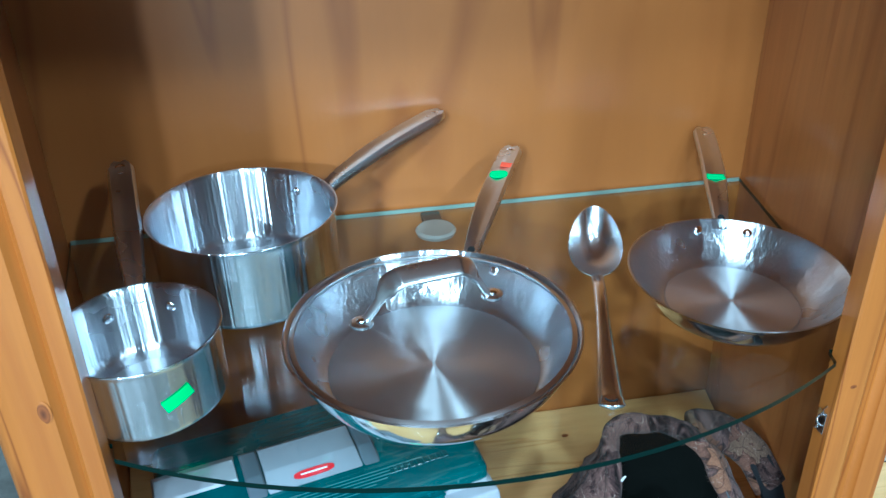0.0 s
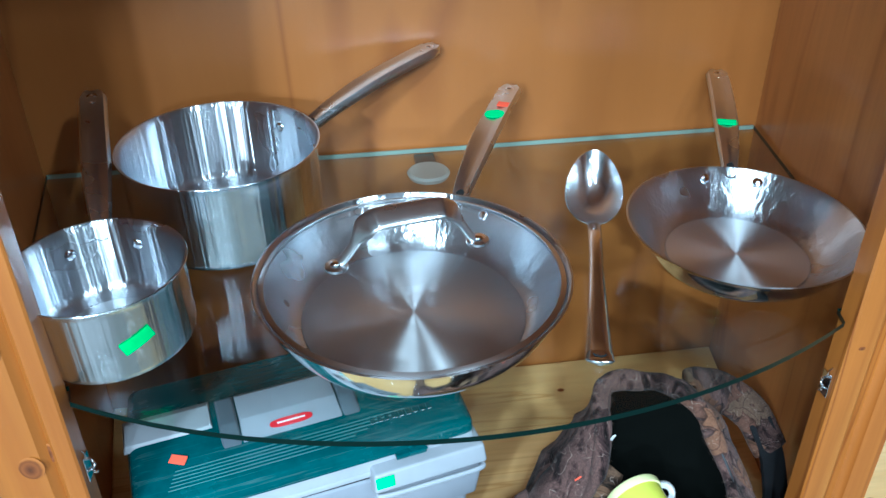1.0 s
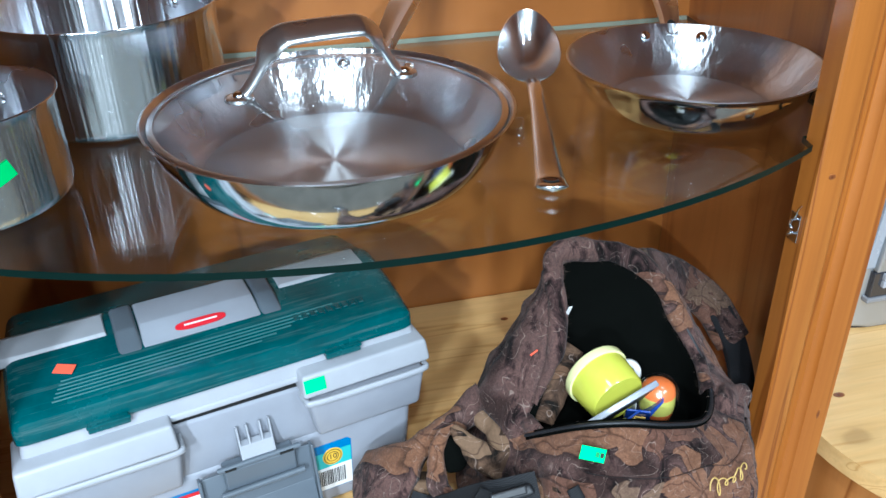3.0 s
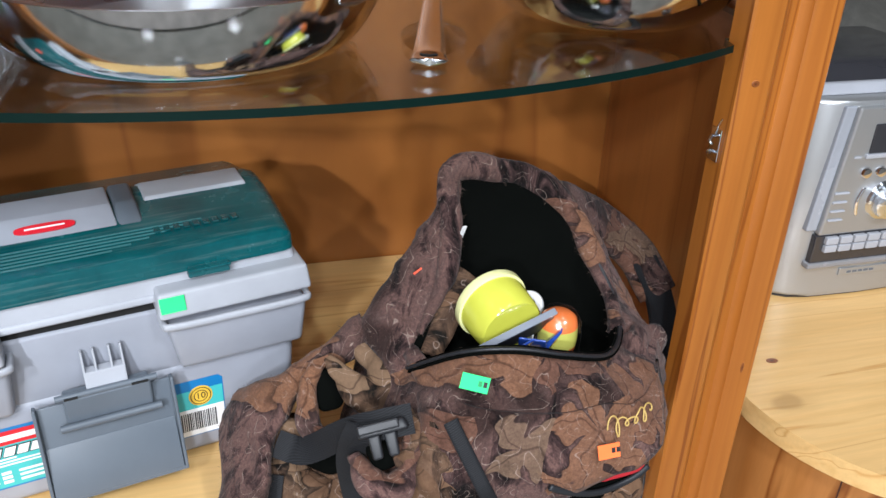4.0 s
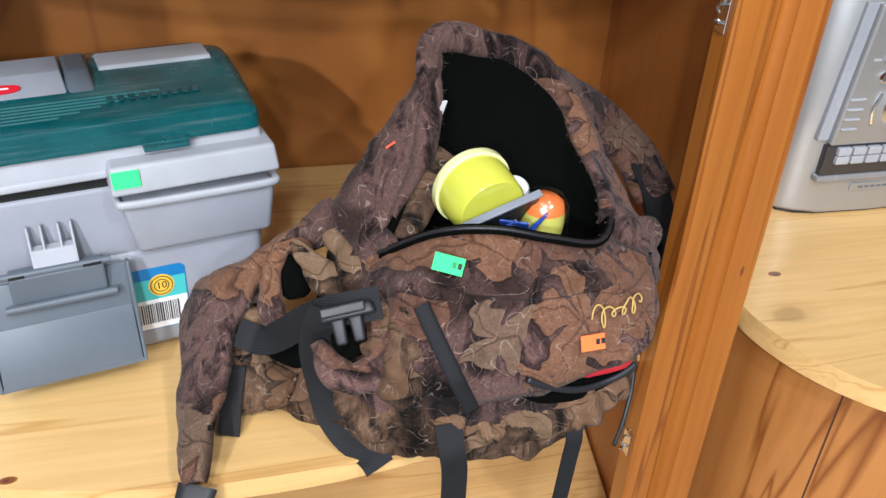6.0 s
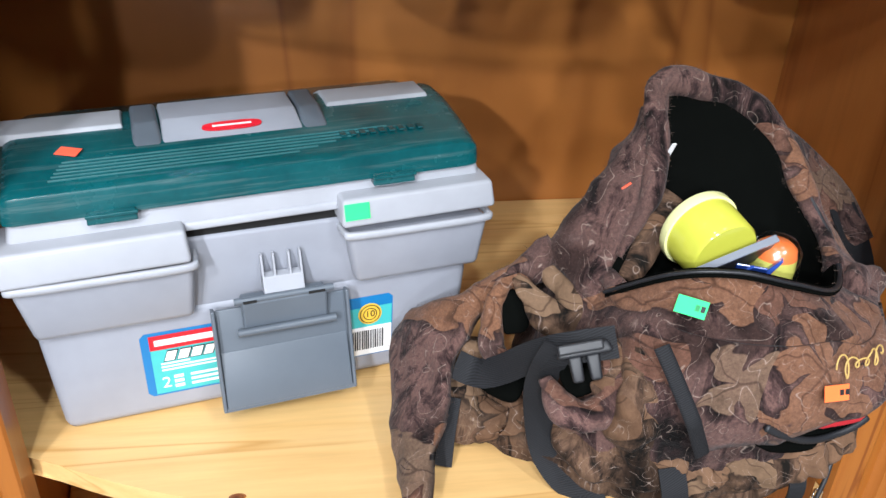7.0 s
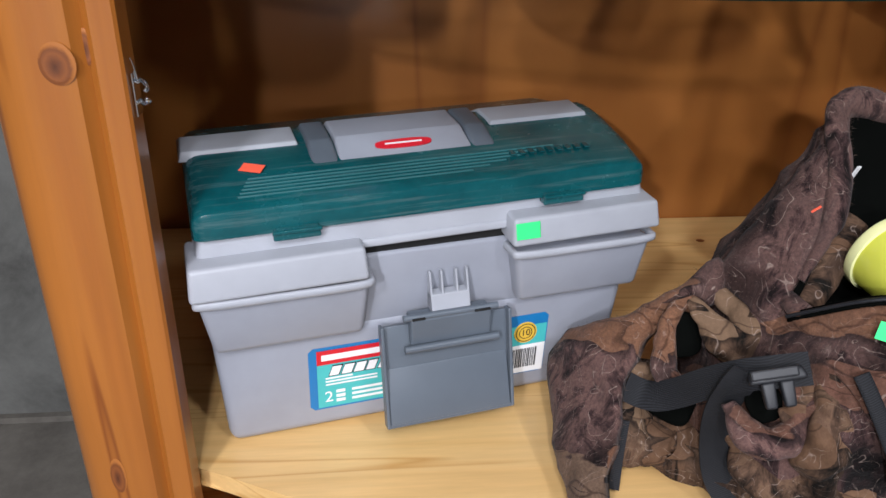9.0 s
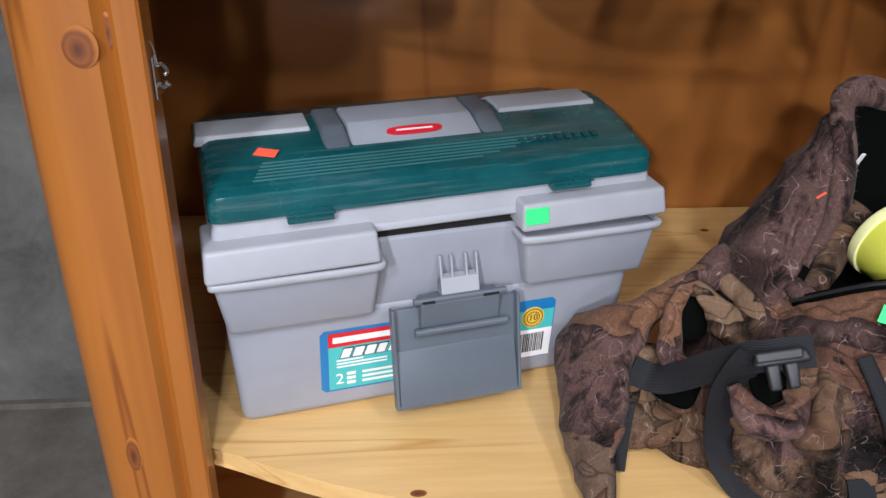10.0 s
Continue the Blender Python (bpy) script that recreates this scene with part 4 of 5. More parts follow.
def leaning_bar(x, w, z0, z1, mat, level):
    """One slanted bar of the label's title."""
    lift = 0.0004 * (level + 1)
    bm = bmesh.new()
    lean = (z1 - z0) * 0.35
    o = [(x, z0), (x + w, z0), (x + w + lean, z1), (x + lean, z1)]
    bm.faces.new([bm.verts.new((u, front_y(z) - lift, z)) for u, z in o])
    bm.faces.new([bm.verts.new((u, front_y(z) - lift + 0.0003, z)) for u, z in o][::-1])
    return part("title_bar", bm, mat, paper)


for i, w in enumerate((0.0080, 0.0085, 0.0085, 0.0075, 0.0080)):
    leaning_bar(0.0925 + i * 0.0108, w + 0.0016, 0.0585, 0.0700, BLACK_PRINT, 2)
    leaning_bar(0.0933 + i * 0.0108, w, 0.0595, 0.0690, WHITE_PRINT, 3)
for k, (z, w) in enumerate(((0.0555, 0.024), (0.0520, 0.046), (0.0485, 0.046))):
    decal("text_bar", 0.090, 0.090 + w, z, z + 0.0016, WHITE_PRINT, 2, paper)
for k in range(3):
    decal("text_bar", 0.099, 0.107, 0.0285 + k * 0.0052, 0.0317 + k * 0.0052, WHITE_PRINT, 2, paper)
    decal("text_bar", 0.113, 0.150, 0.0285 + k * 0.0052, 0.0310 + k * 0.0052, WHITE_PRINT, 2, paper)
decal("white_field", 0.246, 0.297, 0.0235, 0.056, WHITE_PRINT, 2, paper)
x = 0.252
for i in range(24):
    w = random.choice((0.0006, 0.0009, 0.0014))
    decal("code_bar", x, x + w, 0.030, 0.052, BLACK_PRINT, 3, paper)
    x += w + random.choice((0.0006, 0.0009))
    if x > 0.288:
        break
seal = part("seal", lathe([(0, 0.0012), (0.0112, 0.0012), (0.0115, 0.0)], 28), YELLOW_SEAL, paper, "round yellow seal")
seal.matrix_local = Matrix.Translation((0.276, front_y(0.07) - 0.0002, 0.0705)) @ pose(0, 0, 0, 90)
for r0 in (0.0098, 0.0066):
    part("seal_ring", lathe([(r0 - 0.0008, 0.0016), (r0, 0.0016)], 28), BLACK_PRINT, seal)


def lettering(text, size, mat, parent, m, name="print"):
    cu = bpy.data.curves.new(name, "FONT")
    cu.body, cu.size, cu.extrude, cu.align_x, cu.align_y = text, size, 0.0001, "CENTER", "CENTER"
    ob = new(name, cu)
    bpy.context.view_layer.update()
    me = bpy.data.meshes.new_from_object(ob.evaluated_get(bpy.context.evaluated_depsgraph_get()))
    bpy.data.objects.remove(ob)
    me.materials.clear()
    me.materials.append(mat)
    ob = new(name, me)
    ob.parent = parent
    ob.matrix_local = m
    return ob


lettering("10", 0.0095, BLACK_PRINT, seal, pose(0, 0, 0.0016))
lettering("2", 0.016, WHITE_PRINT, paper, Matrix.Translation((0.0925, front_y(0.034) - 0.0016, 0.0355)) @ pose(0, 0, 0, 90))

# ---- camouflage backpack ----
bag = thing("backpack", "worn camouflage fleece backpack, unzipped and slumped over the shelf edge", "backpack", pose(0.17, 0.15, BOARD_Z + 0.0005))
TOBAG = Matrix.Translation((-0.17, -0.15, -BOARD_Z - 0.0005))
RIM = [(.096, .094, .600), (.128, .052, .640), (.167, .034, .650), (.211, .031, .640), (.257, .048, .622), (.287, .088, .617), (.298, .130, .628), (.292, .165, .652), (.280, .186, .682), (.236, .196, .722), (.160, .190, .739), (.150, .156, .700), (.136, .130, .662), (.111, .110, .626)]
SHOULDER = [(.084, .086, .576), (.110, .030, .615), (.165, .010, .622), (.220, .004, .615), (.275, .022, .605), (.322, .080, .606), (.335, .135, .610), (.328, .185, .625), (.312, .215, .655), (.245, .226, .690), (.158, .218, .700), (.128, .184, .684), (.104, .160, .646), (.086, .130, .606)]
BELLY = [(.062, .084, .538), (.085, .018, .555), (.155, -.006, .560), (.225, -.012, .560), (.290, .010, .560), (.340, .075, .560), (.350, .140, .560), (.342, .200, .570), (.315, .245, .580), (.240, .270, .590), (.150, .268, .595), (.104, .240, .590), (.074, .195, .572), (.062, .135, .552)]
FOOT = [(.050, .088, .485), (.095, .030, .480), (.155, .010, .472), (.220, .006, .472), (.272, .022, .474), (.305, .075, .478), (.318, .140, .480), (.310, .200, .485), (.285, .238, .490), (.225, .260, .490), (.150, .258, .490), (.095, .236, .490), (.060, .195, .488), (.045, .130, .487)]
BASE = [(.090, .085, .4520), (.120, .060, .4515), (.160, .048, .4510), (.210, .046, .4510), (.250, .058, .4510), (.275, .090, .4515), (.285, .140, .4515), (.275, .190, .4515), (.255, .215, .4515), (.210, .230, .4515), (.155, .228, .4515), (.120, .210, .4515), (.095, .180, .4515), (.085, .130, .4515)]


def loops(rows, n):
    return [[TOBAG @ p for p in spline(r, n, True)] for r in rows]


def blend_loops(a, b, k, bulge=0.0):
    """k loops between a and b."""
    return [[p.lerp(q, (i + 1) / (k + 1)) for p, q in zip(a, b)] for i in range(k)]


def crumple(p, amount):
    q = p * 9
    f = noise.fractal(q, 1.0, 2.1, 3)
    fold = 1 - abs(noise.noise(Vector((p.x * 20 + p.z * 12, p.y * 16, p.z * 9 + 4)))) * 2.6
    return amount * (0.8 * f + 0.7 * max(fold, -0.5) - 0.3)


def cloth(rings, amount, keep=0):
    bm = bmesh.new()
    grid = [[bm.verts.new(p) for p in r] for r in rings]
    n = len(grid[0])
    for a, b in zip(grid, grid[1:]):
        for i in range(n):
            bm.faces.new((a[i], a[(i + 1) % n], b[(i + 1) % n], b[i]))
    bmesh.ops.recalc_face_normals(bm, faces=bm.faces[:])
    bm.normal_update()
    for k, r in enumerate(grid):
        soft = min(1, max(0.12, (k - keep + 0.5) / 6))
        for v in r:
            v.co += v.normal * crumple(v.co, amount) * soft
    return bm


rim, shoulder, belly, foot, base = loops((RIM, SHOULDER, BELLY, FOOT, BASE), 16)
tuck = [p + Vector((0, 0, 0.006)) + (sum(rim, Vector()) / len(rim) - p) * 0.02 for p in rim]
rings = [tuck]
for a, b, k in ((rim, shoulder, 9), (shoulder, belly, 11), (belly, foot, 12), (foot, base, 7)):
    rings += [a] + blend_loops(a, b, k)
rings.append(base)
bm = cloth(rings, 0.0065, 1)
for v in bm.verts:
    if v.co.z < 0.0008:
        v.co.z = 0.0008
skin = BVHTree.FromBMesh(bm)
shell_cloth = part("shell", bm, CAMO, bag, "faded brown camouflage fleece", smooth=True)
centre = sum(rim, Vector()) / len(rim)
inner = [[p.lerp(centre, 0.05) + Vector((0, 0, 0.002)) for p in rim], [p.lerp(centre, 0.10) - Vector((0, 0, 0.012)) for p in rim]]
for s, dz in ((0.12, 0.035), (0.2, 0.055)):
    inner.append([Vector((p.x + (centre.x - p.x) * s, p.y + (centre.y - p.y) * s, min(p.z - dz, 0.205))) for p in rim])
deep = [Vector((p.x + (centre.x - p.x) * 0.45, p.y + (centre.y - p.y) * 0.45, 0.155)) for p in rim]
inner.append(deep)
bm = bmesh.new()
grid = [[bm.verts.new(p) for p in r] for r in [tuck] + inner]
n = len(rim)
for a, b in zip(grid, grid[1:]):
    for i in range(n):
        bm.faces.new((a[i], a[(i + 1) % n], b[(i + 1) % n], b[i]))
bm.faces.new(grid[-1])
part("lining", bm, LINING_AND_SHADE, bag, "black inner lining", smooth=True)


# loose fibres that stand out of the fleece
rnd = random.Random(5)
NAP = flat("pale_brown_fibre", (0.13, 0.09, 0.075), 0.9, 0.1)


def nap(cloth_part, count):
    bm = bmesh.new()
    verts = [v for v in cloth_part.data.vertices if v.co.z > 0.03]
    for _ in range(count):
        v = rnd.choice(verts)
        nrm = Vector(v.normal)
        side_v = Vector((rnd.uniform(-1, 1), rnd.uniform(-1, 1), rnd.uniform(-1, 1))).cross(nrm)
        if side_v.length < 0.1:
            continue
        side_v.normalize()
        p = Vector(v.co) + nrm.cross(side_v) * rnd.uniform(-0.004, 0.004) - nrm * 0.0005
        long = rnd.uniform(0.0015, 0.0045)
        q = p + (nrm + side_v.cross(nrm) * rnd.uniform(-0.9, 0.9)).normalized() * long
        bm.faces.new((bm.verts.new(p - side_v * 0.00016), bm.verts.new(p + side_v * 0.00016), bm.verts.new(q)))
    part("fleece_nap", bm, NAP, bag, "short loose fibres")


nap(shell_cloth, 4500)


# pieces sewn on the bag
def drape(x, z, lift=0.002):
    """The place on the front of the bag at plan x and height z, in the bag's own space."""
    o = TOBAG @ Vector((x, -0.3, z))
    hit, nrm, _, _ = skin.ray_cast(o, Vector((0, 1, 0)))
    if hit is None:
        return TOBAG @ Vector((x, 0.06, z))
    return hit + Vector((0, -1, 0.25)).normalized() * lift


def patch(corners, nu, nv, lift, thick, wobble=0.0):
    """A cloth patch draped on the front: corners (x, z) as bl, br, tr, tl; lift(u, v) is how far it stands off."""
    bm = bmesh.new()
    bl, br, tr, tl = (Vector(c) for c in corners)
    grid = []
    for j in range(nv + 1):
        v = j / nv
        row = []
        for i in range(nu + 1):
            u = i / nu
            q = bl.lerp(br, u).lerp(tl.lerp(tr, u), v)
            e = wobble * noise.noise(Vector((u * 5, v * 4, 3.3)))
            row.append(drape(q.x + e, q.y + e, lift(u, v)))
        grid.append(row)
    for _ in range(2):
        for j in range(1, nv):
            for i in range(1, nu):
                grid[j][i] = (grid[j][i] * 2 + grid[j - 1][i] + grid[j + 1][i] + grid[j][i - 1] + grid[j][i + 1]) / 6
    vs = [[bm.verts.new(p) for p in row] for row in grid]
    for j in range(nv):
        for i in range(nu):
            bm.faces.new((vs[j][i], vs[j][i + 1], vs[j + 1][i + 1], vs[j + 1][i]))
    bmesh.ops.recalc_face_normals(bm, faces=bm.faces[:])
    bmesh.ops.solidify(bm, geom=bm.faces[:], thickness=thick)
    return bm


def local(points):
    return [TOBAG @ Vector(p) for p in points]


def soft_tube(points, radius, amount=0.004, n=12, seg=20, flatten=1.0, up=(0, -1, 0.4), ends=0.35):
    """A padded roll of cloth with folds."""
    def section(s):
        r = radius * (1 - (1 - ends) * abs(2 * s - 1) ** 3)
        return oval(r, r * flatten, seg, 2.2)
    bm = sweep(spline(local(points), n), section, up)
    bm.normal_update()
    for v in bm.verts:
        v.co += v.normal * crumple(v.co * 2.0, amount)
    return bm


upper = part("front_panel", patch([(.150, .524), (.292, .566), (.318, .604), (.092, .622)], 30, 14, lambda u, v: 0.004 + 0.012 * (1 - v) * (0.4 + 0.6 * u), 0.004, 0.006), CAMO, bag, "brown camouflage pocket flap", smooth=True)
part("trim", sweep([drape(.113 + .036 * t, .606 - .082 * t, 0.011) for t in (i / 14 for i in range(15))], lambda s: oval(0.0060, 0.0020, 10, 3), (0, -1, 0.3)), WEBBING, bag, "dark binding tape", smooth=50)
part("pocket_lining", sweep([drape(.205 + .070 * t, .556 - .018 * t + 0.010 * t * t, 0.006) for t in (i / 12 for i in range(13))], lambda s: oval(0.0075 * (1 - 0.6 * abs(2 * s - 1)), 0.002, 10, 2.4), (0, -1, 0.3)), flat("red_lining", (0.42, 0.012, 0.02), 0.7), bag, "red pocket lining", smooth=50)


def zipper(path, r, up, name="zipper"):
    """Black coil zip on its tape: the coil's turns stand out along the path."""
    return part(name, sweep(path, lambda s: oval(r * (1.0 + 0.25 * (int(s * (len(path) - 1)) % 2)), r * 0.8, 8), up), BLACK_PLASTIC, bag, "black zip", smooth=True)


def eased(path, k=6):
    for _ in range(k):
        path = [path[0]] + [(a + b * 2 + c) / 4 for a, b, c in zip(path, path[1:], path[2:])] + [path[-1]]
    return path


zipper(eased([drape(.185 + .10 * t, .557 - .030 * math.sin(t * 2.4), 0.010) for t in (i / 60 for i in range(61))], 60), 0.0026, (0, -1, 0.3))
zip_pts = [rim[(i * 16) % len(rim)] for i in (0, 1, 2, 3, 4, 5, 6, 7)]
zpath = spline([p + Vector((0, -0.003, 0.007)) for p in zip_pts], 22)
zipper(zpath, 0.0019, (0, 0, 1))
part("zip_tape", sweep(zpath[::4], lambda s: [(-0.0038, -0.0025), (0.0038, -0.0025), (0.0038, -0.0012), (-0.0038, -0.0012)], (0, -0.6, 0.8)), LINING_AND_SHADE, bag, "black zip tape", smooth=True)
hem = [rim[(i * 16) % len(rim)] for i in (5, 6, 7, 8, 9, 10, 11, 12, 13)]
bm = sweep(spline([p + Vector((0, 0, 0.003)) for p in hem], 14), lambda s: oval(0.0045 + 0.0075 * math.sin(math.pi * min(1, s * 1.05)) ** 0.7, 0.0075, 14), (0, -1, 0.3))
bm.normal_update()
for v in bm.verts:
    v.co += v.normal * crumple(v.co * 1.7, 0.003)
hem_roll = part("hem", bm, CAMO, bag, "thick fleece hem of the opening", smooth=True)

nap(hem_roll, 1500)


def pad(edge_a, edge_b, thick, bulge, amount, n=10, k=12, hem=0.0):
    """A padded strip of cloth between two edges; hem: how much thicker it is along the second edge."""
    a, b = spline(local(edge_a), n), spline(local(edge_b), n)
    bm = bmesh.new()
    rings = []
    for i, (p, q) in enumerate(zip(a, b)):
        along = (a[min(i + 1, len(a) - 1)] - a[max(i - 1, 0)]) + (b[min(i + 1, len(b) - 1)] - b[max(i - 1, 0)])
        nrm = (q - p).cross(along).normalized()
        taper_end = min(1.0, 0.35 + i / 6, 0.35 + (len(a) - 1 - i) / 6)
        ring = []
        for side in (1, -1):
            for j in range(k):
                u = (j + 0.5) / k if side > 0 else 1 - (j + 0.5) / k
                t = thick * (1 - abs(2 * u - 1) ** 4) ** 0.5 * taper_end + hem * math.exp(-((u - 0.93) / 0.06) ** 2)
                ring.append(bm.verts.new(p.lerp(q, u) + nrm * (bulge * math.sin(math.pi * u) + side * t)))
        rings.append(ring)
    m = len(rings[0])
    for r0, r1 in zip(rings, rings[1:]):
        for j in range(m):
            bm.faces.new((r0[j], r0[(j + 1) % m], r1[(j + 1) % m], r1[j]))
    bm.faces.new(rings[0])
    bm.faces.new(rings[-1])
    bmesh.ops.recalc_face_normals(bm, faces=bm.faces[:])
    bm.normal_update()
    for v in bm.verts:
        v.co += v.normal * crumple(v.co * 1.3, amount)
    return bm


HOOD_A = [(.166, .198, .732), (.136, .180, .698), (.097, .168, .652), (.063, .162, .606)]
HOOD_B = [(.160, .188, .737), (.149, .158, .698), (.128, .127, .655), (.096, .095, .588)]
hood = part("hood_pad", pad(HOOD_A, HOOD_B, 0.006, -0.005, 0.004, 14, 14, 0.004), CAMO, bag, "padded camouflage edge of the opening", smooth=True)
BELT_A = [(.070, .168, .622), (.034, .154, .600), (-.012, .160, .566), (-.045, .192, .526), (-.062, .176, .495), (-.068, .120, .468), (-.067, .070, .460), (-.064, .020, .458)]
BELT_B = [(.070, .138, .588), (.038, .138, .578), (.009, .130, .563), (-.010, .108, .548), (-.019, .090, .530), (-.030, .066, .504), (-.040, .044, .484), (-.046, .014, .466)]
belt = part("hip_belt", pad(BELT_A, BELT_B, 0.006, -0.008, 0.004, 12, 14, 0.003), CAMO, bag, "padded camouflage hip belt hanging over the shelf edge", smooth=True)
nap(hood, 1600)
nap(belt, 1500)
part("strap_end", sweep(local([(-.054, .020, .458), (-.060, .006, .450), (-.074, -.004, .440), (-.092, -.010, .436)]), lambda s: oval(0.015 - 0.003 * s, 0.003, 10, 3), (0, -0.5, 0.8)), BLACK_PLASTIC, bag, "black buckle tongue", smooth=50)
part("strap", ribbon(local([(-.020, .100, .505), (-.026, .086, .478), (-.030, .074, .454)]), 0.018, 0.002, (-0.3, -0.8, 0.4)), WEBBING, bag, "dark webbing strap")


def fold(points, radius, amount=0.005, flatten=0.8, ends=0.35, cloth_mat=CAMO):
    return part("fold", soft_tube(points, radius, amount, flatten=flatten, ends=ends), cloth_mat, bag, "crumpled fold of camouflage cloth", smooth=True)


# slack side cloth between belt and pocket, with its curled edges
fold([(.066, .158, .612), (.072, .136, .596), (.082, .110, .582), (.092, .090, .572)], 0.012, 0.006, 0.5, 0.5, CAMO_TAN)
fold([(.034, .126, .602), (.046, .114, .590), (.056, .104, .578), (.072, .094, .566), (.090, .082, .560)], 0.013, 0.007, 0.6, 0.5, CAMO_TAN)
fold([(.036, .128, .602), (.022, .126, .592), (.013, .114, .570), (.014, .104, .548), (.026, .096, .538)], 0.0085, 0.004, 0.7, 0.6)
fold([(-.006, .135, .535), (-.012, .118, .505), (-.004, .104, .482), (.024, .092, .476)], 0.024, 0.010, 0.55, 0.4, CAMO_TAN)
fold([(.000, .130, .500), (.018, .108, .475), (.048, .090, .470), (.078, .074, .474)], 0.024, 0.010, 0.55, 0.4, CAMO_TAN)
fold([(.086, .048, .588), (.090, .034, .572), (.084, .024, .552), (.066, .022, .541), (.050, .034, .546), (.042, .052, .556)], 0.011, 0.006, 0.7, 0.6)
fold([(.088, .050, .600), (.094, .034, .580), (.086, .030, .566), (.074, .034, .560)], 0.009, 0.004, 0.7, 0.5, CAMO_TAN)
fold([(.104, .040, .604), (.108, .022, .575), (.106, .016, .545), (.100, .020, .512)], 0.020, 0.010, 0.5, 0.35, CAMO_TAN)
fold([(.124, .030, .560), (.118, .018, .535), (.108, .016, .508), (.098, .024, .490)], 0.014, 0.008, 0.6, 0.35, CAMO_TAN)
fold([(.060, .068, .520), (.080, .044, .505), (.110, .020, .496), (.150, .008, .500)], 0.024, 0.010, 0.5, 0.35, CAMO_TAN)
fold([(.085, .046, .480), (.125, .022, .476), (.165, .012, .480), (.205, .010, .486)], 0.022, 0.009, 0.5, 0.35, CAMO_TAN)
fold([(.170, .010, .492), (.215, .002, .500), (.260, .010, .516), (.290, .030, .540)], 0.026, 0.009, 0.45, 0.35, CAMO_TAN)
fold([(.290, .066, .614), (.312, .090, .592), (.316, .096, .556), (.302, .078, .520)], 0.030, 0.007, 0.5)
fold([(.052, .070, .474), (.090, .044, .468), (.140, .026, .467), (.205, .016, .468), (.270, .024, .476)], 0.020, 0.008, 0.7, 0.5, CAMO_TAN)
# Black sheets painted in for the deep shade in the creases.
part("gap_shade", soft_tube([(.028, .128, .588), (.032, .122, .574), (.034, .114, .556)], 0.014, 0.002, flatten=0.4, ends=0.5), LINING_AND_SHADE, bag, smooth=True)
part("gap_shade", soft_tube([(.058, .052, .572), (.068, .044, .562), (.072, .040, .550)], 0.014, 0.002, flatten=0.4, ends=0.5), LINING_AND_SHADE, bag, smooth=True)
part("gap_shade", soft_tube([(.002, .128, .530), (.020, .110, .515), (.040, .096, .510)], 0.016, 0.002, flatten=0.4, ends=0.5), LINING_AND_SHADE, bag, smooth=True)
# Black strip painted in for shade under the pocket flap.
part("pocket_shade", sweep([drape(.168 + .112 * t, .552 - .030 * math.sin(t * 2.2) + .006 * t, 0.004) for t in (i / 20 for i in range(21))], lambda s: oval(0.0095 * math.sqrt(max(0.03, 1 - (2 * s - 1) ** 2)), 0.003, 12, 2.4), (0, -1, 0.3)), LINING_AND_SHADE, bag, "black strip for the shade in the front pocket's mouth", smooth=50)

web = (-0.1, -0.9, 0.35)
part("strap", ribbon(local([(-.016, .108, .533), (-.004, .104, .528), (.006, .094, .532), (.018, .082, .545), (.032, .066, .566), (.046, .050, .584), (.062, .040, .594), (.088, .034, .601)]), 0.024, 0.0016, (-0.1, -0.75, 0.65), 8), WEBBING, bag, "dark grey webbing strap")
part("strap", ribbon(local([(.050, .046, .590), (.044, .050, .572), (.042, .058, .545), (.046, .062, .510), (.052, .056, .480), (.064, .044, .462), (.080, .028, .455), (.086, .020, .448)]), 0.025, 0.0016, web, 8), WEBBING, bag, "dark grey webbing strap hanging over the edge")
buckle = part("buckle", taper((-0.021, 0.021, -0.005, 0.006), (-0.018, 0.018, -0.003, 0.005), 0, 0.010, 0.003), BLACK_PLASTIC, bag, "black plastic side-release buckle", smooth=50)
buckle.matrix_local = TOBAG @ pose(.064, .030, .593, -35, -14, -8)
for dx in (-0.008, 0.005):
    part("prong", taper((dx - 0.004, dx + 0.004, -0.004, 0.003), (dx - 0.005, dx + 0.005, -0.005, 0.004), -0.018, 0.001, 0.002), BLACK_PLASTIC, buckle, smooth=50)
part("plate", block(-0.019, 0.014, -0.0075, -0.0045, 0.003, 0.0105, 0.0015), BLACK_PLASTIC, buckle)
for x, w, zz, dx in ((.136, .021, .395, .006), (.238, .014, .395, .002)):
    part("strap", ribbon(local([(x, .006, .500), (x + dx * 0.3, -.006, .480), (x + dx, -.002, .450), (x + dx * 1.4, .004, zz)]), w, 0.0018, (0, -1, 0.1)), WEBBING, bag, "dark webbing strap hanging over the edge")
strap_pts = [(.286, .230, .676), (.326, .258, .652), (.366, .272, .622), (.402, .266, .588), (.418, .236, .552)]
bm = sweep(spline(local(strap_pts), 14), lambda s: oval(0.030 - 0.006 * s, 0.009, 18, 2.4), (0.2, -0.7, 0.7))
bm.normal_update()
for v in bm.verts:
    v.co += v.normal * crumple(v.co, 0.004)
part("shoulder_strap", bm, CAMO, bag, "padded camouflage shoulder strap", smooth=True)
part("strap", ribbon(local([(.404, .256, .588), (.414, .230, .556), (.408, .194, .525), (.394, .160, .495), (.380, .130, .465)]), 0.036, 0.005, (0.2, -0.7, 0.6)), WEBBING, bag, "black webbing strap")
part("cord", tube(local([(.336, .112, .490), (.340, .088, .450), (.328, .068, .415), (.318, .060, .388)]), 0.0022, 6, 8), BLACK_PLASTIC, bag, "thin black cord", smooth=True)
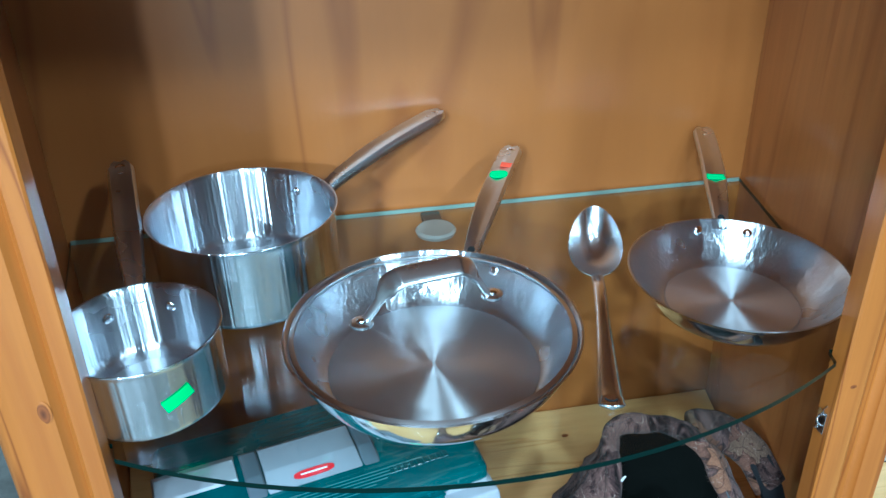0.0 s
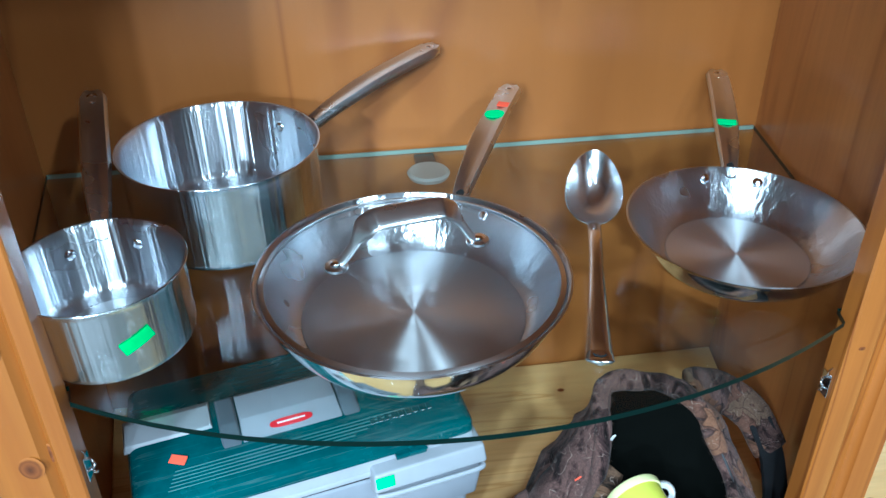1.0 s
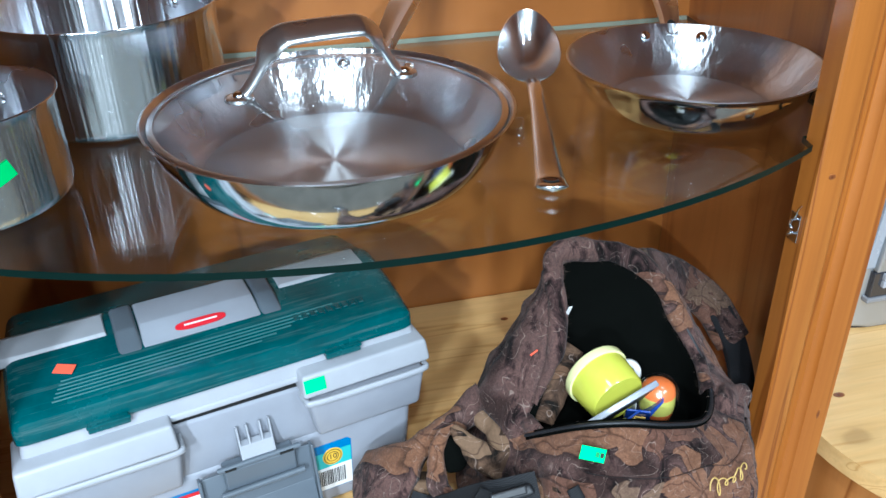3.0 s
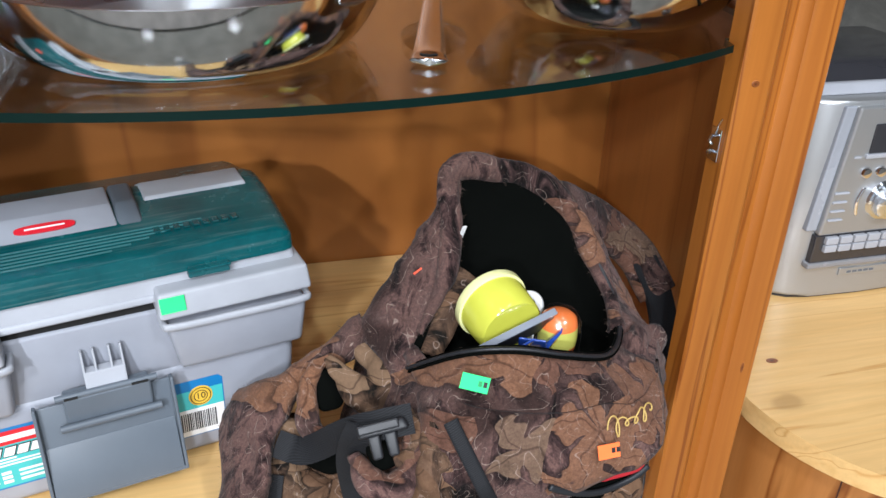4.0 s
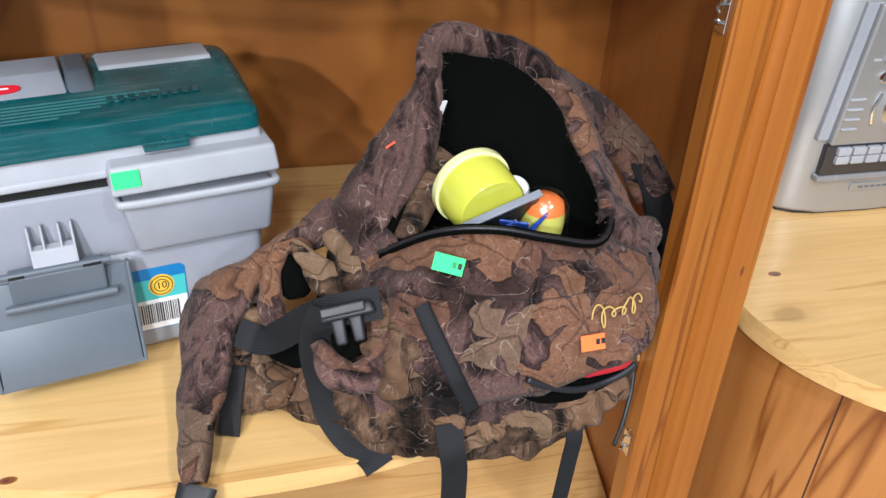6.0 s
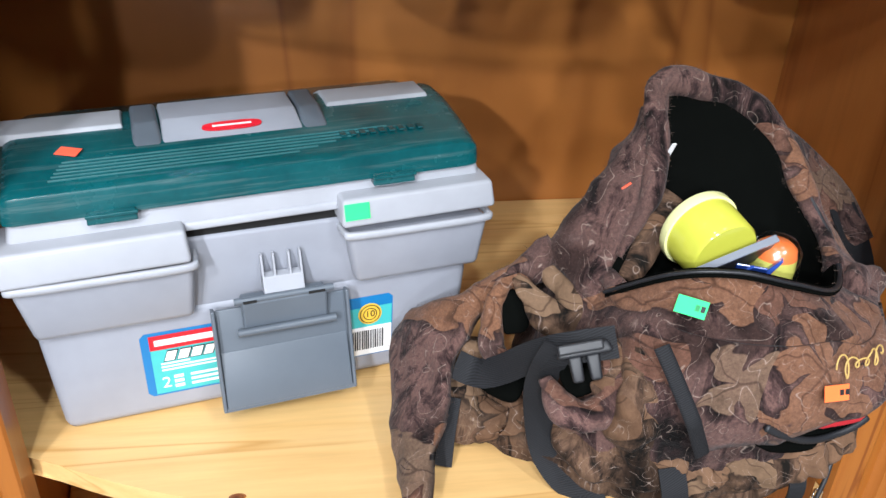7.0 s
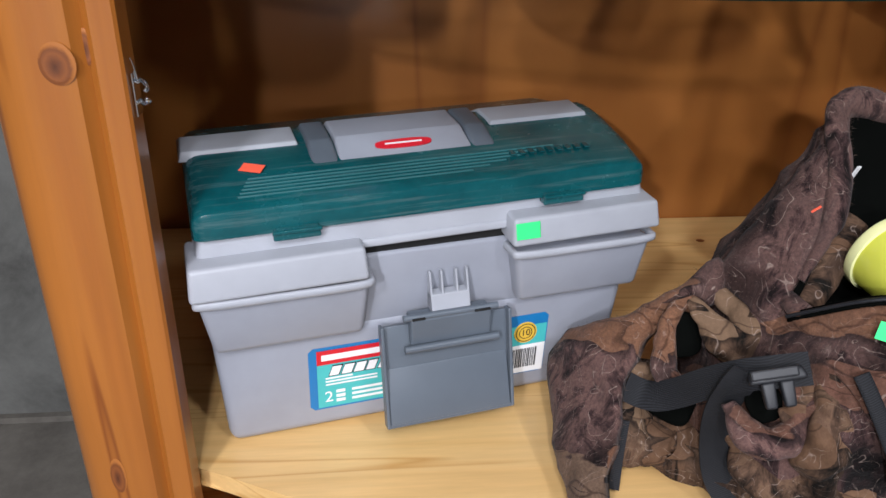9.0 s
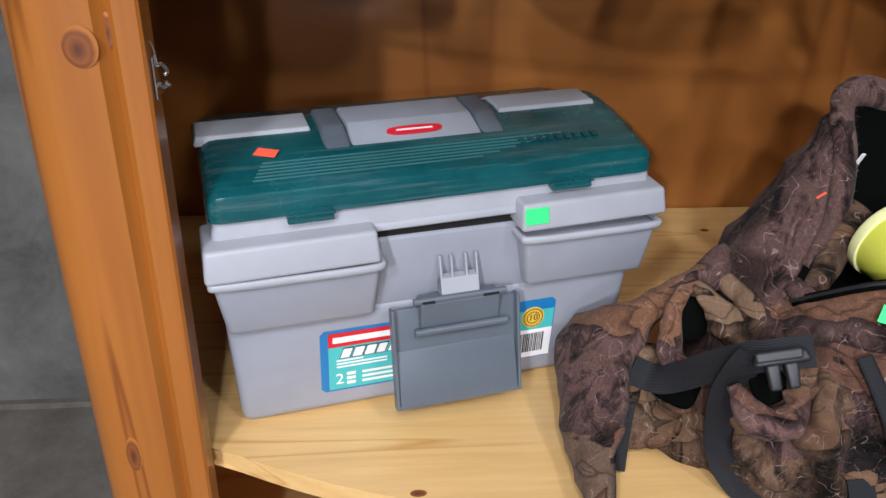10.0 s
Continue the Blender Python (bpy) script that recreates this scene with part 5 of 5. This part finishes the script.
part("tag", block(-0.002, 0.002, -0.0006, 0.0006, -0.014, 0.014), WHITE_PRINT, bag, "narrow white sewn tag").matrix_local = TOBAG @ pose(.156, .150, .694, 20, 4, 20)
part("tag", block(-0.004, 0.004, -0.0006, 0.0006, -0.0006, 0.0006), STICK_RED, bag, "small red sewn tag").matrix_local = TOBAG @ pose(.108, .108, .690, 0, -35, 0)
# gold stitched mark on the flap
GOLD = flat("gold_thread", (0.50, 0.33, 0.10), 0.5)
mark = [drape(.236 + .044 * t - .0035 * math.cos(t * 31), .597 + .002 * t + (0.0085 if t < 0.16 else 0.0045 + 0.002 * math.sin(t * 11)) * math.sin(t * 31), 0.0125) for t in (i / 90 for i in range(91))]
part("stitched_mark", sweep(mark, lambda s: oval(0.0007, 0.0006, 6), (0, -1, 0.3)), GOLD, bag, "gold stitched maker mark", smooth=True)


def bag_sticker(x, z, w, h, tilt, mat, label, lift=0.0125):
    a, b = drape(x - w / 2, z, 0), drape(x + w / 2, z, 0)
    along = (b - a).normalized()
    along.y *= 0.35
    along.z = math.sin(radians(tilt))
    along.normalize()
    nrm = along.cross(Vector((0, 0.35, 1))).normalized()
    m = Matrix((along, nrm.cross(along), nrm)).transposed().to_4x4()
    m.translation = drape(x, z, lift)
    ob = part("price_sticker", prism([(-w / 2, -h / 2), (w / 2, -h / 2), (w / 2, h / 2), (-w / 2, h / 2)], 0, 0.0005), mat, bag, label)
    ob.matrix_local = m
    for i in range(2):
        part("price_mark", block(w * 0.12 + i * 0.004, w * 0.12 + i * 0.004 + 0.003, -h * 0.15, h * 0.2, 0.0005, 0.0007), flat("grey_print", (0.02, 0.25, 0.08), 0.6) if i == 0 and mat is STICK_GREEN else BLACK_PRINT, ob)
    return ob


bag_sticker(.134, .632, .022, .013, -7, STICK_GREEN, "fluorescent green price sticker")
bag_sticker(.232, .582, .018, .012, 4, STICK_ORANGE, "fluorescent orange price sticker", 0.016)

# what shows in the bag's mouth
LIME = plastic("lime_tub_plastic", (0.56, 0.57, 0.07), 0.12, 0.02, 0.4)
CREAM = plastic("pale_yellow_lid", (0.86, 0.86, 0.42), 0.35, 0.02)
tub = thing("bait_tub", "lime see-through plastic tub with a pale yellow lid inside the backpack", "tub", Matrix.Translation((.181, .074, .645)) @ Vector((-0.22, 1.0, 0.16)).to_track_quat("Z", "Y").to_matrix().to_4x4() @ Matrix.Diagonal((0.92, 0.92, 0.85, 1)))
part("tub", lathe([(0, 0), (0.029, 0), (0.031, 0.003), (0.0335, 0.036), (0.0335, 0.038), (0, 0.038)], 40), LIME, tub, smooth=40)
part("lid", lathe([(0.0335, 0.0375), (0.0355, 0.038), (0.0358, 0.046), (0.0345, 0.048), (0.031, 0.0485), (0.030, 0.047), (0, 0.047)], 40), CREAM, tub, "pale yellow lid", smooth=40)
OLIVE_PRINT = flat("olive_print", (0.10, 0.11, 0.015), 0.5)
for k in range(4):
    curved_sticker(tub, 0.0330, -110 + k * 9, 0.020 + 0.003 * (k % 2), 0.0008, 0.009 - 0.004 * (k % 2), 0, OLIVE_PRINT, "").name = "print_bar"
part("inner_flap", pad([(.152, .142, .672), (.130, .124, .644), (.110, .106, .612)], [(.168, .126, .664), (.150, .112, .638), (.128, .096, .606)], 0.0035, -0.003, 0.002, 10, 8), CAMO_TAN, bag, "tan camouflage flap inside the opening", smooth=True)
case = thing("lure_case", "flat clear plastic lure case inside the backpack", "case", pose(.174, .072, .630, 30, -14, 12))
part("case_frame", block(-0.030, 0.045, -0.0025, 0.0025, 0.0, 0.022, 0.001), BLACK_PLASTIC, case)
part("case_edge", block(-0.032, 0.047, -0.003, 0.003, 0.0225, 0.0255, 0.0008), plastic("clear_plastic_edge", (0.22, 0.24, 0.28), 0.15, 0.0, 0.3), case, "glossy clear edge")
BLUE_FOIL = plastic("blue_foil", (0.02, 0.06, 0.30), 0.2, 0.3, 0.3)
for i, (x, y, z, rz) in enumerate(((.180, .062, .627, 20), (.196, .064, .628, -25), (.208, .070, .626, 60))):
    pk = thing("lure_packet", "small blue foil lure packet inside the backpack", "packet", pose(x, y, z, 35, 10 * i - 10, rz), "lure packets")
    part("pouch", taper((-0.012, 0.012, -0.003, 0.003), (-0.011, 0.011, -0.001, 0.001), 0, 0.026, 0.001), BLUE_FOIL, pk)
    part("print_bar", block(-0.006, 0.007, -0.0036, -0.0024, 0.010, 0.015), YELLOW_SEAL, pk)
float_bag = thing("bobber", "orange and yellow fishing float in a clear pouch inside the backpack", "float", pose(.224, .078, .612))
ORANGE_FLOAT = plastic("orange_float", (0.85, 0.20, 0.05), 0.25, 0.02)
part("lower", lathe([(0, 0.0), (0.011, 0.001), (0.015, 0.005), (0.0165, 0.013)], 28), ORANGE_FLOAT, float_bag, "orange lower band", smooth=True)
part("middle", lathe([(0.0165, 0.013), (0.0170, 0.021), (0.0165, 0.030)], 28), plastic("yellow_float", (0.62, 0.60, 0.13), 0.25, 0.02), float_bag, "pale yellow middle band", smooth=True)
part("upper", lathe([(0.0165, 0.030), (0.015, 0.037), (0.010, 0.041), (0, 0.042)], 28), ORANGE_FLOAT, float_bag, "orange upper band", smooth=True)
part("pouch", lathe([(0.0195, 0.0), (0.0205, 0.02), (0.0195, 0.034), (0.014, 0.043), (0.004, 0.047), (0.0, 0.0475)], 16), clear("clear_film", (0.97, 0.98, 0.98), 0.2, 0.08), float_bag, "clear plastic pouch", smooth=True)
part("card", block(-0.0235, -0.0225, -0.002, 0.008, 0.0, 0.034), WHITE_PRINT, float_bag, "white card edge")
roll = thing("tape_roll", "white and black roll inside the backpack", "roll", pose(.216, .124, .634, 60, 0, -30) @ Matrix.Diagonal((0.8, 0.8, 0.8, 1)))
part("ring", lathe([(0.008, 0), (0.015, 0), (0.016, 0.002), (0.016, 0.010), (0.015, 0.012), (0.008, 0.012), (0.008, 0)], 28), WHITE_PRINT, roll, smooth=40)

# price labels on the tackle box
lip_m = BOX @ LID_TILT @ pose(0.262, -0.0240, 0.1885, 78) 
sticker(tackle, lip_m, 0.021, 0.014, STICK_GREEN, "fluorescent green price sticker")
sticker(tackle, BOX @ LID_TILT @ pose(0.051, 0.044, 0.2418, 10, 0, -32), 0.019, 0.011, STICK_RED, "fluorescent red price sticker")

# ---- side cabinet and stereo ----
side_cab = thing("side_cabinet", "low honey pine side cabinet with a rounded corner", "cabinet")
TABLE_Z = 0.453


def rounded_plan(cx, cy, r, x1, y1):
    pts = [(cx + r * math.cos(radians(a)), cy + r * math.sin(radians(a))) for a in range(180, 271, 5)]
    return pts + [(x1, cy - r), (x1, y1), (cx - r, y1)]


part("table_top", prism(rounded_plan(0.717, 0.17, 0.214, 1.35, 0.6), TABLE_Z - 0.026, TABLE_Z, 0.010, 5), PINE_BOARD, side_cab, "pale pine top with a bullnose edge", smooth=60)
part("carcass", prism(rounded_plan(0.717, 0.17, 0.190, 1.33, 0.595), 0.0, TABLE_Z - 0.0265), PINE_CURVED, side_cab, "curved pine carcass", smooth=30)
for a in (216, 244):
    c, sn = math.cos(radians(a)), math.sin(radians(a))
    part("seam", block(-0.0008, 0.0008, -0.0007, 0.0007, 0.0, TABLE_Z - 0.03), SEAM, side_cab).matrix_world = Matrix.Translation((0.717 + 0.190 * c, 0.17 + 0.190 * sn, 0)) @ pose(0, 0, 0, 0, 0, a - 90)
for x, y in ((0.575, 0.215), (0.640, 0.075)):
    k = part("knot", lathe([(0, 0.0003), (0.8, 0.0003), (1.0, 0.0)], 20), KNOT, side_cab, "small brown knot")
    k.matrix_world = Matrix.Translation((x, y, TABLE_Z)) @ Matrix.Diagonal((0.008, 0.005, 1, 1))

stereo = thing("stereo", "silver plastic mini stereo with dial and buttons on the side cabinet", "stereo", pose(0.648, 0.335, TABLE_Z + 0.0005))
SILVER = steel("silver_paint", (0.41, 0.42, 0.43), 0.34, 0.0, "Z", 0.06, 0.65)
SMOKED = plastic("smoked_plastic", (0.03, 0.03, 0.035), 0.12, 0.0, 0.5)
plan = [(0.0, 0.24), (0.0, 0.050), (0.004, 0.030), (0.014, 0.013), (0.032, 0.002), (0.06, -0.004), (0.14, -0.007), (0.22, -0.004), (0.248, 0.002), (0.266, 0.013), (0.276, 0.030), (0.28, 0.050), (0.28, 0.24)]
case_m = part("case", prism(plan, 0.004, 0.278, 0.006, 3), SILVER, stereo, "silver plastic case", smooth=40)
part("foot_ring", prism([(x * 0.96 + 0.005, y * 0.96 + 0.004) for x, y in plan], 0.0, 0.004), BLACK_PLASTIC, stereo)
part("top_lid", taper((0.012, 0.268, 0.03, 0.235), (0.03, 0.25, 0.06, 0.23), 0.2785, 0.312, 0.010, 3), SMOKED, stereo, "smoked lid", smooth=50)
part("top_band", taper((0.010, 0.27, 0.018, 0.035), (0.012, 0.268, 0.026, 0.035), 0.2785, 0.292, 0.003), PALE_PLASTIC, stereo)
part("column", taper((0.030, 0.046, -0.0055, 0.006), (0.042, 0.058, -0.0055, 0.006), 0.105, 0.272, 0.002), plastic("blue_grey_plastic", (0.30, 0.32, 0.36), 0.25, 0.02, 0.3), stereo, "blue-grey side column")
face = part("face", taper((0.046, 0.234, -0.0115, 0.0), (0.058, 0.222, -0.0115, 0.0), 0.100, 0.272, 0.003), SILVER, stereo, "silver control panel")
part("display", block(0.086, 0.20, -0.0135, -0.010, 0.212, 0.250, 0.001), SMOKED, face, "black display window")
part("display_sill", block(0.082, 0.204, -0.0150, -0.010, 0.2055, 0.2115, 0.001), PALE_PLASTIC, face)
part("logo_bar", block(0.067, 0.077, -0.0125, -0.010, 0.206, 0.209), PALE_PLASTIC, face)
for x in (0.090, 0.112, 0.134):
    b = part("button", lathe([(0, 0.005), (0.006, 0.0045), (0.0075, 0.002), (0.008, 0)], 24), STEEL_POLISHED, face, "round chrome button", smooth=40)
    b.matrix_local = pose(x, -0.0115, 0.186, 90)
for i in range(4):
    part("slider_mark", block(0.052 + 0.0, 0.074, -0.0140, -0.010, 0.158 - i * 0.0125, 0.1612 - i * 0.0125, 0.0012), PALE_PLASTIC, face)
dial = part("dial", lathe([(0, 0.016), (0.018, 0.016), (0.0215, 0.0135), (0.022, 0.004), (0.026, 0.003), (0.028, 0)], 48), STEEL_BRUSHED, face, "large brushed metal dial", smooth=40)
dial.matrix_local = pose(0.132, -0.0115, 0.145, 90)
part("arc", tube([(0.094, -0.0125, 0.166), (0.088, -0.0130, 0.148), (0.092, -0.0125, 0.128)], 0.0028, 8, 8, (0, 1, 0)), STEEL_POLISHED, face, "curved chrome trim", smooth=True)
tray = part("button_tray", block(0.044, 0.236, -0.0100, 0.0, 0.058, 0.100, 0.002), SMOKED, stereo, "dark button tray")
for r in range(2):
    for i in range(8):
        x = 0.058 + i * 0.0215
        part("key", block(x, x + 0.0185, -0.0155, -0.008, 0.076 + r * 0.0115, 0.0865 + r * 0.0115, 0.0015), PALE_PLASTIC, tray, "silver key")
part("tape_door", block(0.040, 0.240, -0.0135, 0.0, 0.052, 0.060, 0.002), plastic("grey_trim", (0.22, 0.22, 0.23), 0.25, 0.02), stereo, "grey door edge")
plate = part("name_plate", block(0.098, 0.182, -0.0085, -0.004, 0.034, 0.045, 0.001), SILVER, stereo, "raised name plate")
for i in range(5):
    part("print_bar", block(0.110 + i * 0.009, 0.1165 + i * 0.009, -0.0090, -0.0084, 0.0375, 0.0405), SLATE_PLASTIC, plate)
